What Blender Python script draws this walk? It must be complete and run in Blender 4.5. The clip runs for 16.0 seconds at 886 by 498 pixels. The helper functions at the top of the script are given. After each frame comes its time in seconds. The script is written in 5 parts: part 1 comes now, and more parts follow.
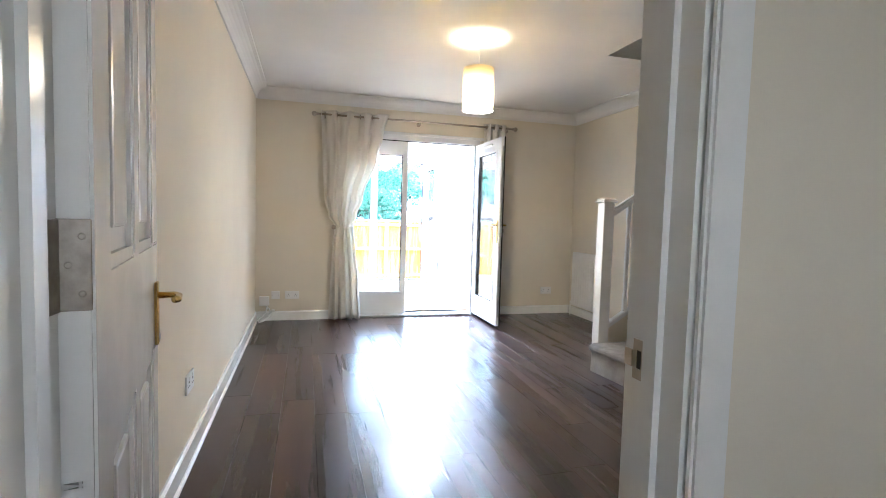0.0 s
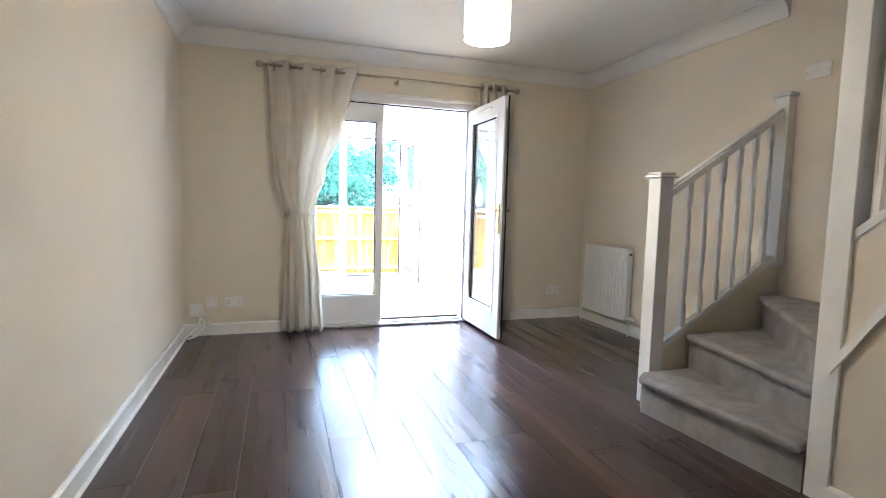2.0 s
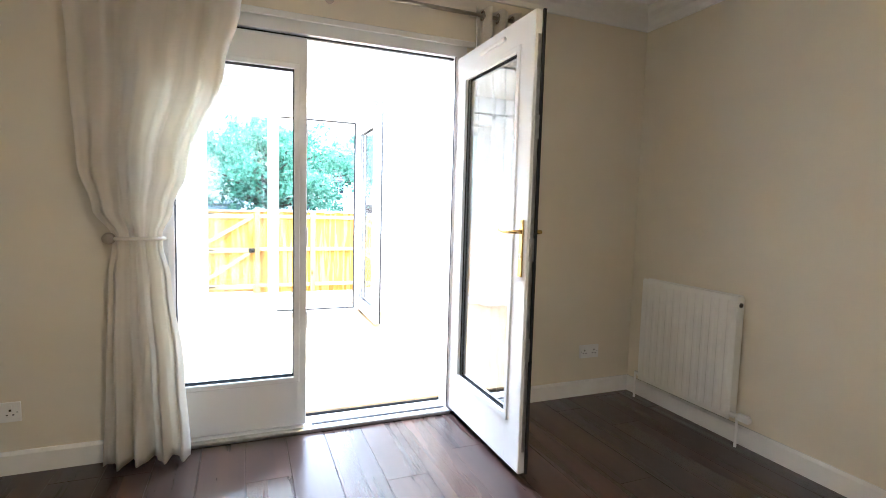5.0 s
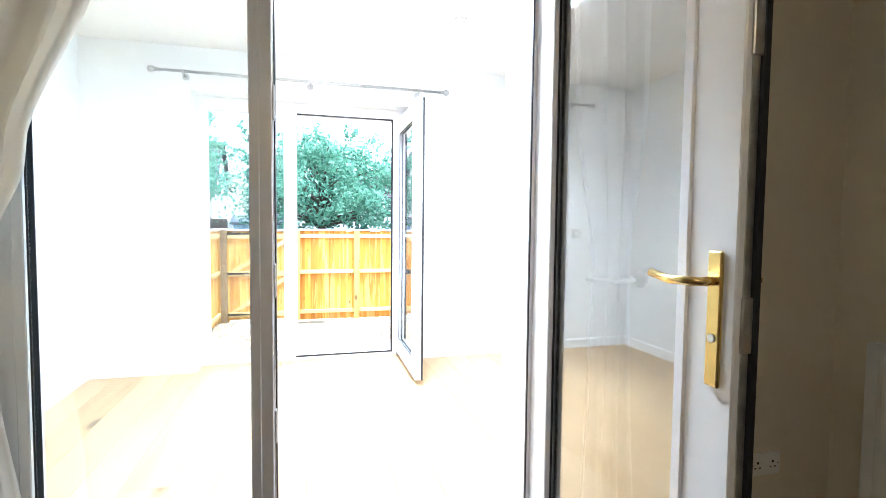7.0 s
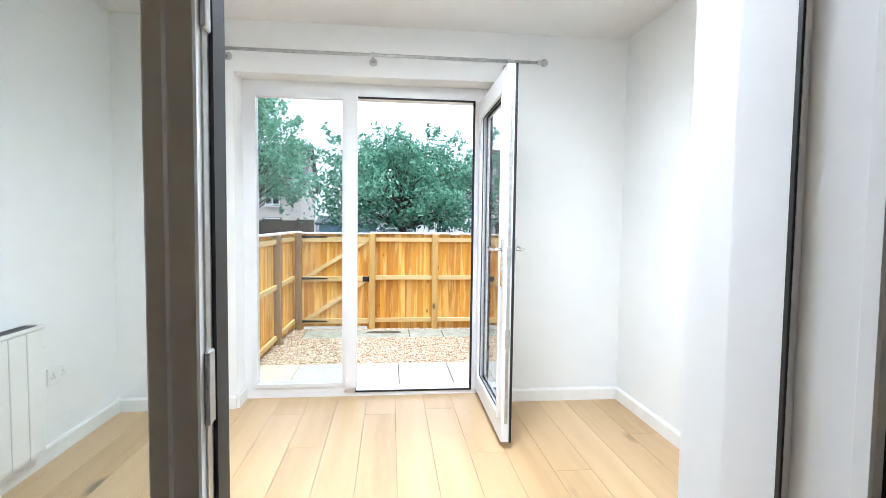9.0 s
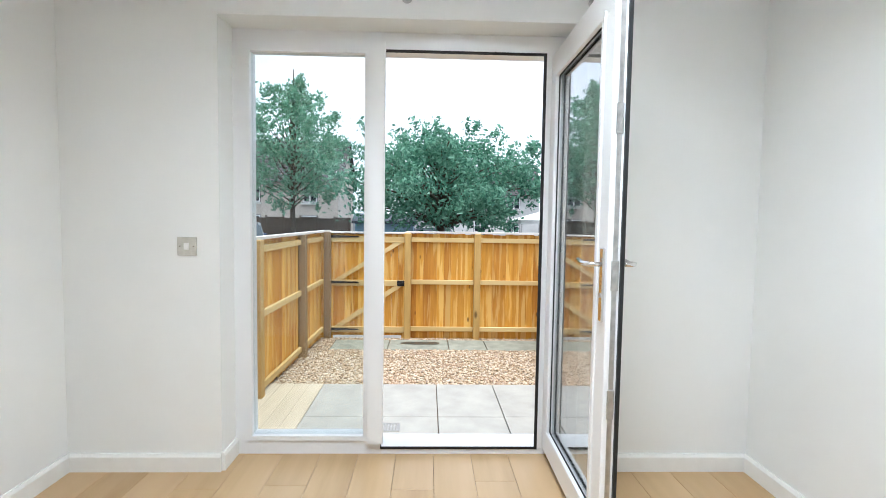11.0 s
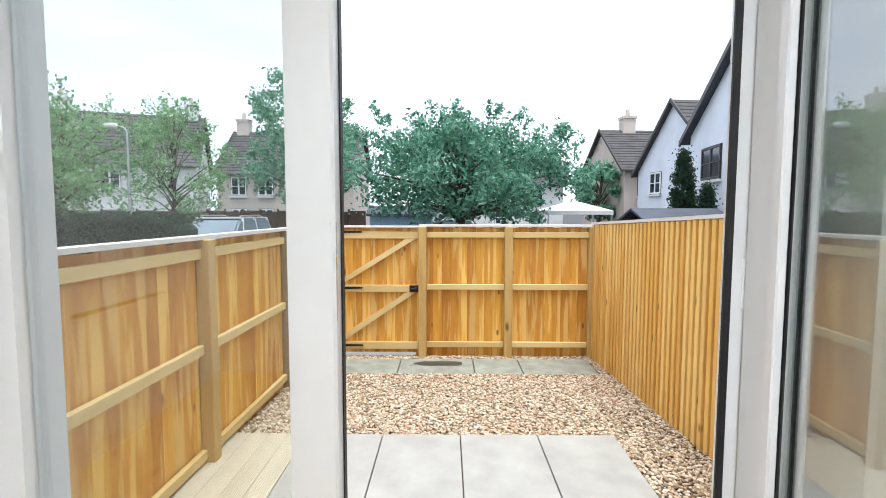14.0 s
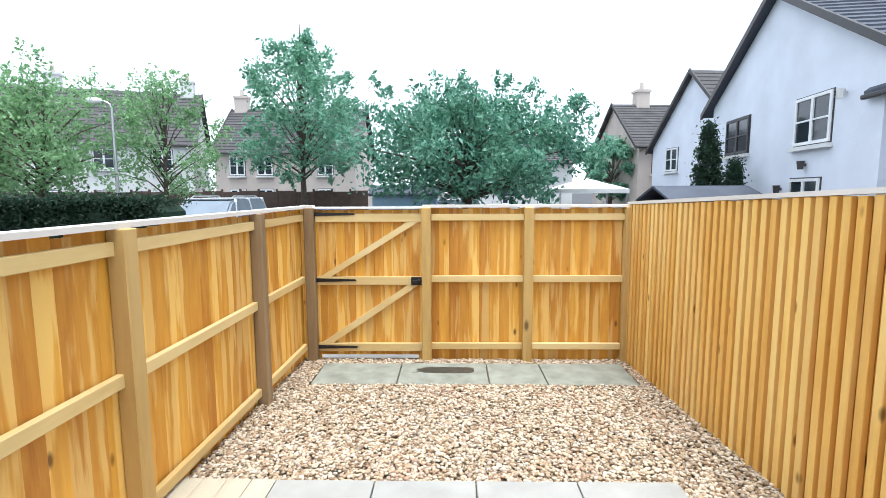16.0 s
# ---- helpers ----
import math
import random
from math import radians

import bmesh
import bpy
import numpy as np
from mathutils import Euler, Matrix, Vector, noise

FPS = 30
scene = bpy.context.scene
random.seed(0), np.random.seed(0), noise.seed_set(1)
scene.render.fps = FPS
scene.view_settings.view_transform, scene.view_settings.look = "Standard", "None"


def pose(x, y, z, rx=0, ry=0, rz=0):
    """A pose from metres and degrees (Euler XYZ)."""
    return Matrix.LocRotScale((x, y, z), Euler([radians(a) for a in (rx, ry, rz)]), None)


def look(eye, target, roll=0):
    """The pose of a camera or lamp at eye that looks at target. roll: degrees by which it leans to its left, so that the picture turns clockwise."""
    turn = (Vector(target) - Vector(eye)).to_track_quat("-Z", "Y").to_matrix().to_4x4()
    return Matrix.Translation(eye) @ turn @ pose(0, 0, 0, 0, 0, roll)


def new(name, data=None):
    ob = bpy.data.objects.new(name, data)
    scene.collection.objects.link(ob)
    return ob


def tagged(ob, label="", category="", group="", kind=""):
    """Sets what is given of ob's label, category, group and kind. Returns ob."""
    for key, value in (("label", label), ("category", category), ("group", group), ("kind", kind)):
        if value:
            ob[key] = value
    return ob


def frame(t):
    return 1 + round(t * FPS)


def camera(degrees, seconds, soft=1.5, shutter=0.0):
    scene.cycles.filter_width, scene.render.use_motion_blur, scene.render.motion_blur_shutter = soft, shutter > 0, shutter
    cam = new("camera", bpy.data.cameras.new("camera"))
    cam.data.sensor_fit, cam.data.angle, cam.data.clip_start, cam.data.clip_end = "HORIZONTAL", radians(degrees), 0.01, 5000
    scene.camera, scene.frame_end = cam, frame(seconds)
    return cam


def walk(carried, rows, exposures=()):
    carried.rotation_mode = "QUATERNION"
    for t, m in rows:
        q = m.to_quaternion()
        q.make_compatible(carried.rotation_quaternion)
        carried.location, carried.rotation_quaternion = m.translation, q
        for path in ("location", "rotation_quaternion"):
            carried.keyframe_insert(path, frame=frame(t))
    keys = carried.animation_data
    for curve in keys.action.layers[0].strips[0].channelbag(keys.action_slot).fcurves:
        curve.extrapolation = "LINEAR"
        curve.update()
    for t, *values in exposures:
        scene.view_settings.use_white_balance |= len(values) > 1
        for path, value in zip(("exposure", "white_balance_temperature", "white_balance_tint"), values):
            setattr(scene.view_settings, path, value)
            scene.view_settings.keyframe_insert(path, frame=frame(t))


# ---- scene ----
cam = camera(83.6, 16.0, soft=0.8)
PATH = [
    (0, (0.871, -5.612, 1.156), (1.406, -3.689, 1.032), 1.6),
    (0.5, (0.902, -5.366, 1.157), (1.438, -3.443, 1.03), 1.7),
    (1, (0.946, -5.105, 1.164), (1.488, -3.185, 1.027), 1.6),
    (1.5, (1.005, -4.775, 1.149), (1.588, -2.869, 0.984), 1.6),
    (2, (1.094, -4.466, 1.121), (1.724, -2.576, 0.95), 1.5),
    (2.5, (1.162, -4.139, 1.151), (1.842, -2.266, 0.973), 1.4),
    (3, (1.251, -3.812, 1.137), (1.963, -1.951, 0.967), 1.5),
    (3.5, (1.334, -3.504, 1.161), (2.07, -1.652, 0.995), 1.5),
    (4, (1.462, -3.169, 1.171), (2.215, -1.323, 1.007), 1.5),
    (4.2, (1.517, -3.055, 1.175), (2.269, -1.209, 1.008), 1.6),
    (6.3, (1.965, -1.824, 1.21), (2.65, 0.051, 1.085), 0.4),
    (6.5, (2.006, -1.718, 1.188), (2.652, 0.172, 1.081), 0.7),
    (7, (2.092, -1.463, 1.201), (2.625, 0.461, 1.095), 0.6),
    (7.5, (2.18, -1.249, 1.22), (2.587, 0.706, 1.11), 0.7),
    (8, (2.205, -1.004, 1.23), (2.53, 0.966, 1.118), 0.7),
    (8.5, (2.226, -0.807, 1.247), (2.494, 1.172, 1.138), 0.7),
    (9, (2.243, -0.611, 1.25), (2.454, 1.375, 1.14), 0.7),
    (11.3, (2.234, 0.404, 1.25), (2.287, 2.399, 1.131), 0.7),
    (11.5, (2.214, 0.474, 1.261), (2.268, 2.47, 1.15), 0.4),
    (12, (2.209, 0.715, 1.278), (2.253, 2.712, 1.165), 0.3),
    (12.5, (2.193, 0.947, 1.258), (2.232, 2.943, 1.138), 0.0),
    (13, (2.196, 1.241, 1.232), (2.217, 3.237, 1.113), -0.1),
    (13.5, (2.2, 1.522, 1.223), (2.205, 3.517, 1.087), 0.1),
    (14, (2.242, 1.775, 1.216), (2.226, 3.769, 1.067), 0.1),
    (14.5, (2.242, 2.043, 1.215), (2.22, 4.036, 1.04), -0.1),
    (15, (2.251, 2.274, 1.203), (2.220, 4.264, 1.009), -0.3),
    (15.5, (2.249, 2.543, 1.192), (2.214, 4.532, 0.984), -0.3),
    (16, (2.209, 2.752, 1.199), (2.172, 4.739, 0.969), -0.2),
]
walk(cam, [(t, look(eye, target, roll)) for t, eye, target, roll in PATH], [(0, 4.22, 4800, 13), (2, 3.95, 4800, 13), (4.2, 3.8, 5000, 12), (6.3, 3.15, 5300, 12), (7.5, 2.45, 5300, 10), (9, 1.5, 5600, 10), (11.5, 1.0, 5800, 9), (14, 0.98, 5950, 10), (16, 1.12, 5750, 8)])

# ---- world, sun and large lights ----
world = bpy.data.worlds.new("sky")
scene.world = world
world.use_nodes = True
wn, wl = world.node_tree.nodes, world.node_tree.links
wn.clear()
w_out = wn.new("ShaderNodeOutputWorld")
w_bg = wn.new("ShaderNodeBackground")
w_sky = wn.new("ShaderNodeTexSky")
w_sky.sky_type = "NISHITA"
w_sky.sun_disc = False
SUN_EL, SUN_AZ = radians(79), radians(157)
w_sky.sun_elevation, w_sky.sun_rotation = SUN_EL, SUN_AZ
w_sky.air_density, w_sky.dust_density = 1.0, 2.5
w_tc = wn.new("ShaderNodeTexCoord")
w_map = wn.new("ShaderNodeMapping")
w_map.inputs["Scale"].default_value = (1.0, 1.0, 2.6)
w_noise = wn.new("ShaderNodeTexNoise")
w_noise.inputs["Scale"].default_value = 2.2
w_noise.inputs["Detail"].default_value = 6.0
w_ramp = wn.new("ShaderNodeValToRGB")
w_ramp.color_ramp.elements[0].position, w_ramp.color_ramp.elements[1].position = 0.30, 0.62
w_ramp.color_ramp.elements[0].color = (0.62, 0.62, 0.62, 1)
w_mix = wn.new("ShaderNodeMixRGB")
w_mix.inputs[2].default_value = (5.7, 5.85, 6.0, 1)
wl.new(w_tc.outputs["Generated"], w_map.inputs["Vector"])
wl.new(w_map.outputs[0], w_noise.inputs["Vector"])
wl.new(w_noise.outputs["Fac"], w_ramp.inputs[0])
wl.new(w_ramp.outputs[0], w_mix.inputs[0])
wl.new(w_sky.outputs[0], w_mix.inputs[1])
wl.new(w_mix.outputs[0], w_bg.inputs["Color"])
w_bg.inputs["Strength"].default_value = 0.14
wl.new(w_bg.outputs[0], w_out.inputs["Surface"])

sun = new("sun", bpy.data.lights.new("sun", "SUN"))
sun.data.energy, sun.data.angle, sun.data.color = 2.2, radians(30), (1.0, 0.95, 0.88)
sun.matrix_world = look((1.5, -3.5, 20), (0, 0, 0))


def opening_light(name, at, to, w, h, power, color):
    """Daylight from the sky that stands in a window's opening."""
    lo = new(name, bpy.data.lights.new(name, "AREA"))
    lo.data.shape, lo.data.size, lo.data.size_y, lo.data.energy, lo.data.color = "RECTANGLE", w, h, power, color
    lo.matrix_world = look(at, to)


opening_light("roof_window_daylight", (2.40, 1.07, 2.74), (2.40, 1.071, 0.0), 0.62, 0.62, 36.0, (0.93, 0.98, 1.0))


# ---- materials ----
def node_mat(name):
    m = bpy.data.materials.new(name)
    m.use_nodes = True
    n, l = m.node_tree.nodes, m.node_tree.links
    return m, n, l, n["Principled BSDF"]


def mix_col(n, l, fac, a, b, mode="MIX"):
    x = n.new("ShaderNodeMixRGB")
    x.blend_type = mode
    for i, v in ((0, fac), (1, a), (2, b)):
        if hasattr(v, "links"):
            l.new(v, x.inputs[i])
        else:
            x.inputs[i].default_value = v if i == 0 else (*v, 1) if len(v) == 3 else v
    return x.outputs[0]


def coords(n, l, scale=(1, 1, 1), shift=0.0):
    tc = n.new("ShaderNodeTexCoord")
    mp = n.new("ShaderNodeMapping")
    mp.inputs["Scale"].default_value = scale
    l.new(tc.outputs["Object"], mp.inputs["Vector"])
    if shift:
        oi = n.new("ShaderNodeObjectInfo")
        mul = n.new("ShaderNodeMath")
        mul.operation = "MULTIPLY"
        mul.inputs[1].default_value = shift
        l.new(oi.outputs["Random"], mul.inputs[0])
        l.new(mul.outputs[0], mp.inputs["Location"])
    return mp.outputs[0]


def noise_tex(n, l, vec, scale, detail=4.0, rough=0.55):
    t = n.new("ShaderNodeTexNoise")
    t.inputs["Scale"].default_value, t.inputs["Detail"].default_value, t.inputs["Roughness"].default_value = scale, detail, rough
    l.new(vec, t.inputs["Vector"])
    return t.outputs["Fac"]


def ramp(n, l, fac, stops):
    r = n.new("ShaderNodeValToRGB")
    e = r.color_ramp.elements
    while len(e) < len(stops):
        e.new(0.5)
    for k, (p, c) in zip(e, stops):
        k.position = p
        k.color = (c, c, c, 1) if isinstance(c, float) else (*c, 1)
    l.new(fac, r.inputs[0])
    return r.outputs[0]


def bump(n, l, p, height, strength, distance):
    b = n.new("ShaderNodeBump")
    b.inputs["Strength"].default_value, b.inputs["Distance"].default_value = strength, distance
    l.new(height, b.inputs["Height"])
    l.new(b.outputs[0], p.inputs["Normal"])


def plain(name, base, rough=0.5, metal=0.0, var=0.08, scale=3.0, grain=90.0, relief=0.15, dist=0.002, coat=0.0):
    """A painted, moulded or metal surface with faint blotches, uneven gloss and fine relief."""
    m, n, l, p = node_mat(name)
    v = coords(n, l)
    big = noise_tex(n, l, v, scale, 5)
    fine = noise_tex(n, l, v, grain, 3)
    dark = tuple(c * (1 - 2 * var) for c in base)
    lite = tuple(min(1, c * (1 + var)) for c in base)
    col = mix_col(n, l, ramp(n, l, big, [(0.3, 0.0), (0.7, 1.0)]), dark, lite)
    col = mix_col(n, l, 0.25 * min(1, var * 6), col, mix_col(n, l, fine, dark, lite))
    l.new(col, p.inputs["Base Color"])
    r = n.new("ShaderNodeMapRange")
    r.inputs[3].default_value, r.inputs[4].default_value = max(0.02, rough - 0.07), min(1, rough + 0.07)
    l.new(big, r.inputs[0])
    l.new(r.outputs[0], p.inputs["Roughness"])
    p.inputs["Metallic"].default_value = metal
    p.inputs["Coat Weight"].default_value = coat
    bump(n, l, p, fine, relief, dist)
    return m


def timber(name, tones, stretch, rough=0.5, knots=0.0, coat=0.0, grain=14.0, relief=0.2, spread=0.5, flame=0.22, edge=(0.42, 0.66)):
    """Wood: grain drawn out along one axis, tone by piece, optional knots."""
    m, n, l, p = node_mat(name)
    v = coords(n, l, stretch, 40.0)
    g = noise_tex(n, l, v, grain, 7, 0.62)
    h = noise_tex(n, l, v, grain * flame, 4, 0.5)
    oi = n.new("ShaderNodeObjectInfo")
    geo = n.new("ShaderNodeNewGeometry")
    add = n.new("ShaderNodeMath")
    add.operation = "ADD"
    l.new(oi.outputs["Random"], add.inputs[0])
    l.new(geo.outputs["Random Per Island"], add.inputs[1])
    fr = n.new("ShaderNodeMath")
    fr.operation = "FRACT"
    l.new(add.outputs[0], fr.inputs[0])
    a = mix_col(n, l, ramp(n, l, g, [(0.3, 0.0), (0.72, 1.0)]), tones[0], tones[1])
    b = mix_col(n, l, ramp(n, l, h, [(edge[0], 0.0), (edge[1], 1.0)]), a, tones[2])
    c = mix_col(n, l, spread, b, mix_col(n, l, fr.outputs[0], tones[0], tones[1]))
    if knots:
        vo = n.new("ShaderNodeTexVoronoi")
        vo.inputs["Scale"].default_value = knots
        w = coords(n, l, tuple(0.35 + 0.65 * min(1, s) for s in stretch), 17.0)
        l.new(w, vo.inputs["Vector"])
        k = ramp(n, l, vo.outputs["Distance"], [(0.04, 0.9), (0.10, 0.0)])
        c = mix_col(n, l, k, c, tuple(t * 0.35 for t in tones[0]))
    l.new(c, p.inputs["Base Color"])
    rr = n.new("ShaderNodeMapRange")
    rr.inputs[3].default_value, rr.inputs[4].default_value = rough - 0.06, rough + 0.08
    l.new(g, rr.inputs[0])
    l.new(rr.outputs[0], p.inputs["Roughness"])
    p.inputs["Coat Weight"].default_value = coat
    p.inputs["Coat Roughness"].default_value = 0.2
    bump(n, l, p, g, relief, 0.002)
    return m


def glass_mat(name, tint=(0.93, 0.96, 0.96), gloss=1.0):
    m = bpy.data.materials.new(name)
    m.use_nodes = True
    n, l = m.node_tree.nodes, m.node_tree.links
    n.clear()
    out = n.new("ShaderNodeOutputMaterial")
    tr = n.new("ShaderNodeBsdfTransparent")
    tr.inputs[0].default_value = (*tint, 1)
    gl = n.new("ShaderNodeBsdfGlossy")
    gl.inputs["Roughness"].default_value = 0.02
    lw = n.new("ShaderNodeLayerWeight")
    lw.inputs["Blend"].default_value = 0.5
    pw = n.new("ShaderNodeMath")
    pw.operation = "POWER"
    pw.inputs[1].default_value = 1.7
    l.new(lw.outputs["Facing"], pw.inputs[0])
    fr = n.new("ShaderNodeMapRange")
    fr.inputs[3].default_value, fr.inputs[4].default_value = 0.045, 0.88 * gloss
    l.new(pw.outputs[0], fr.inputs[0])
    mx = n.new("ShaderNodeMixShader")
    l.new(fr.outputs[0], mx.inputs[0])
    l.new(tr.outputs[0], mx.inputs[1])
    l.new(gl.outputs[0], mx.inputs[2])
    l.new(mx.outputs[0], out.inputs["Surface"])
    return m


def cloth(name, base, through_light=0.3, weave=900.0, rough=0.9):
    m, n, l, p = node_mat(name)
    v = coords(n, l)
    big = noise_tex(n, l, v, 5, 4)
    fine = noise_tex(n, l, v, weave, 2)
    l.new(mix_col(n, l, big, tuple(c * 0.88 for c in base), base), p.inputs["Base Color"])
    p.inputs["Roughness"].default_value = rough
    p.inputs["Sheen Weight"].default_value = 0.2
    bump(n, l, p, fine, 0.25, 0.001)
    out = n["Material Output"]
    tl = n.new("ShaderNodeBsdfTranslucent")
    tl.inputs[0].default_value = (*base, 1)
    mx = n.new("ShaderNodeMixShader")
    mx.inputs[0].default_value = through_light
    l.new(p.outputs[0], mx.inputs[1])
    l.new(tl.outputs[0], mx.inputs[2])
    l.new(mx.outputs[0], out.inputs["Surface"])
    return m


CREAM = plain("cream_wall_paint", (0.76, 0.695, 0.565), 0.75, var=0.03, scale=1.3, grain=120, relief=0.12)
WHITE_WALL = plain("white_wall_paint", (0.84, 0.84, 0.82), 0.75, var=0.015, scale=1.3, grain=120, relief=0.1)
CEILING = plain("ceiling_paint", (0.80, 0.79, 0.77), 0.85, var=0.03, scale=1.0, grain=150, relief=0.15)
GLOSS = plain("white_gloss_paint", (0.86, 0.85, 0.82), 0.22, var=0.03, scale=6, grain=60, relief=0.06, coat=0.2)
SATIN = plain("white_satin_paint", (0.80, 0.79, 0.77), 0.4, var=0.03, scale=6, grain=60, relief=0.06)
UPVC = plain("white_plastic_frame", (0.83, 0.83, 0.83), 0.34, var=0.004, scale=1.2, grain=60, relief=0.015)
BRASS = plain("brass", (0.72, 0.52, 0.18), 0.24, 1.0, var=0.1, scale=20, grain=120)
CHROME = plain("polished_chrome", (0.75, 0.74, 0.72), 0.16, 1.0, var=0.06, scale=20, grain=120)
STEEL = plain("galvanised_steel", (0.55, 0.55, 0.54), 0.4, 1.0, var=0.15, scale=30, grain=200)
BRONZE = plain("brushed_nickel", (0.50, 0.44, 0.36), 0.3, 1.0, var=0.1, scale=20, grain=120)
OLD_BRASS = plain("tarnished_hinge_metal", (0.40, 0.36, 0.30), 0.4, 0.85, var=0.25, scale=25, grain=90)
BLACK_IRON = plain("black_iron", (0.02, 0.02, 0.022), 0.5, 0.3, var=0.2, scale=20)
RUBBER = plain("black_rubber", (0.012, 0.012, 0.013), 0.55, var=0.2, scale=20)
PLASTIC = plain("white_plastic", (0.82, 0.81, 0.78), 0.35, var=0.02, scale=20, grain=60, relief=0.03)
KEEP_METAL = plain("rosy_passivated_steel", (0.62, 0.52, 0.47), 0.32, 0.9, var=0.15, scale=40, grain=200)
DARK_SLOT = plain("dark_slot", (0.02, 0.02, 0.02), 0.6, var=0.1)
ENAMEL = plain("white_radiator_enamel", (0.80, 0.79, 0.75), 0.32, var=0.03, scale=5, grain=40, relief=0.04)
CARPET = plain("grey_carpet", (0.38, 0.355, 0.325), 0.95, var=0.2, scale=7, grain=420, relief=1.0, dist=0.006)
WALNUT = timber("dark_walnut_laminate", ((0.014, 0.007, 0.006), (0.052, 0.025, 0.020), (0.120, 0.058, 0.034)), (1.0, 0.05, 1.0), 0.27, coat=0.4, grain=9, relief=0.01, spread=0.45, flame=0.7, edge=(0.48, 0.78))
OAK = timber("pale_oak_board", ((0.40, 0.25, 0.11), (0.56, 0.38, 0.19), (0.64, 0.45, 0.25)), (1.0, 0.08, 1.0), 0.32, knots=2.2, grain=14, relief=0.12, spread=0.3)
GLASS = glass_mat("clear_glass")
# Tint added to warm the blue daylight that enters the hall.
LIGHT_TINT_GLASS = glass_mat("hall_light_tint_glass", (1.0, 0.93, 0.80))
CURTAIN = cloth("cream_curtain_cloth", (0.90, 0.85, 0.76), 0.42)
SHADE = cloth("cream_lampshade_cloth", (0.90, 0.80, 0.56), 0.6, 500)


# ---- building tools ----
ORIGIN = {}


def finish(name, bm, material, smooth=False):
    me = bpy.data.meshes.new(name)
    bmesh.ops.recalc_face_normals(bm, faces=bm.faces)
    bm.to_mesh(me)
    bm.free()
    me.materials.append(material)
    if smooth:
        me.polygons.foreach_set("use_smooth", [True] * len(me.polygons))
    return new(name, me)


def thing(name, at, label, category, group="", kind=""):
    e = new(name)
    e.location = at
    e.empty_display_size = 0.1
    ORIGIN[e.name] = Vector(at)
    return tagged(e, label, category, group, kind)


def part(name, bm, material, parent, label="", smooth=False):
    """One mesh under a thing, modelled in the world's metres (or, under a turned thing with no origin kept, in its own)."""
    o = ORIGIN.get(parent.name, Vector((0, 0, 0)))
    bm.transform(Matrix.Translation(-o))
    ob = finish(name, bm, material, smooth)
    ORIGIN[ob.name] = o
    ob.parent = parent
    return tagged(ob, label)


def structure(name, bm, material, label, category, smooth=False):
    ob = finish(name, bm, material, smooth)
    return tagged(ob, label, category, kind="structure")


def box(bm, x0, y0, z0, x1, y1, z1, bevel=0.0, seg=1):
    v = [bm.verts.new(c) for c in ((x0, y0, z0), (x1, y0, z0), (x1, y1, z0), (x0, y1, z0), (x0, y0, z1), (x1, y0, z1), (x1, y1, z1), (x0, y1, z1))]
    f = [bm.faces.new([v[i] for i in q]) for q in ((3, 2, 1, 0), (4, 5, 6, 7), (0, 1, 5, 4), (1, 2, 6, 5), (2, 3, 7, 6), (3, 0, 4, 7))]
    if bevel:
        bmesh.ops.bevel(bm, geom=list({e for q in f for e in q.edges}), offset=bevel, segments=seg, affect="EDGES", profile=0.6)
    return bm


def B(*a, **k):
    return box(bmesh.new(), *a, **k)


def tube(bm, p0, p1, r0, r1=None, n=14, cap=True):
    p0, p1 = Vector(p0), Vector(p1)
    r1 = r0 if r1 is None else r1
    q = (p1 - p0).to_track_quat("Z", "Y").to_matrix()
    rings = []
    for p, r in ((p0, r0), (p1, r1)):
        rings.append([bm.verts.new(p + q @ Vector((math.cos(a) * r, math.sin(a) * r, 0))) for a in (2 * math.pi * i / n for i in range(n))])
    for i in range(n):
        bm.faces.new((rings[0][i], rings[0][(i + 1) % n], rings[1][(i + 1) % n], rings[1][i]))
    if cap:
        bm.faces.new(rings[0][::-1])
        bm.faces.new(rings[1])
    return bm


def T(*a, **k):
    return tube(bmesh.new(), *a, **k)


def pipe(bm, pts, r, n=8):
    """A bent pipe or cord through the points."""
    pts = [Vector(p) for p in pts]
    rings = []
    for i, p in enumerate(pts):
        d = (pts[min(i + 1, len(pts) - 1)] - pts[max(i - 1, 0)]).normalized()
        s = d.cross(Vector((0.13, 0.31, 0.94)))
        s = s.normalized() if s.length > 1e-4 else Vector((1, 0, 0))
        u = s.cross(d)
        rings.append([bm.verts.new(p + (s * math.cos(a) + u * math.sin(a)) * r) for a in (2 * math.pi * k / n for k in range(n))])
    for a, b in zip(rings, rings[1:]):
        for k in range(n):
            bm.faces.new((a[k], a[(k + 1) % n], b[(k + 1) % n], b[k]))
    bm.faces.new(rings[0][::-1])
    bm.faces.new(rings[-1])
    return bm


def lathe(bm, profile, centre, axis="z", n=20):
    """Turned shape: profile of (radius, height) along the axis."""
    c = Vector(centre)
    rings = []
    for r, h in profile:
        ring = []
        for a in (2 * math.pi * i / n for i in range(n)):
            u, w = math.cos(a) * r, math.sin(a) * r
            ring.append(bm.verts.new(c + Vector({"z": (u, w, h), "y": (u, h, w), "x": (h, u, w)}[axis])))
        rings.append(ring)
    for a, b in zip(rings, rings[1:]):
        for i in range(n):
            bm.faces.new((a[i], a[(i + 1) % n], b[(i + 1) % n], b[i]))
    if profile[0][0] > 1e-5:
        bm.faces.new(rings[0][::-1])
    if profile[-1][0] > 1e-5:
        bm.faces.new(rings[-1])
    return bm


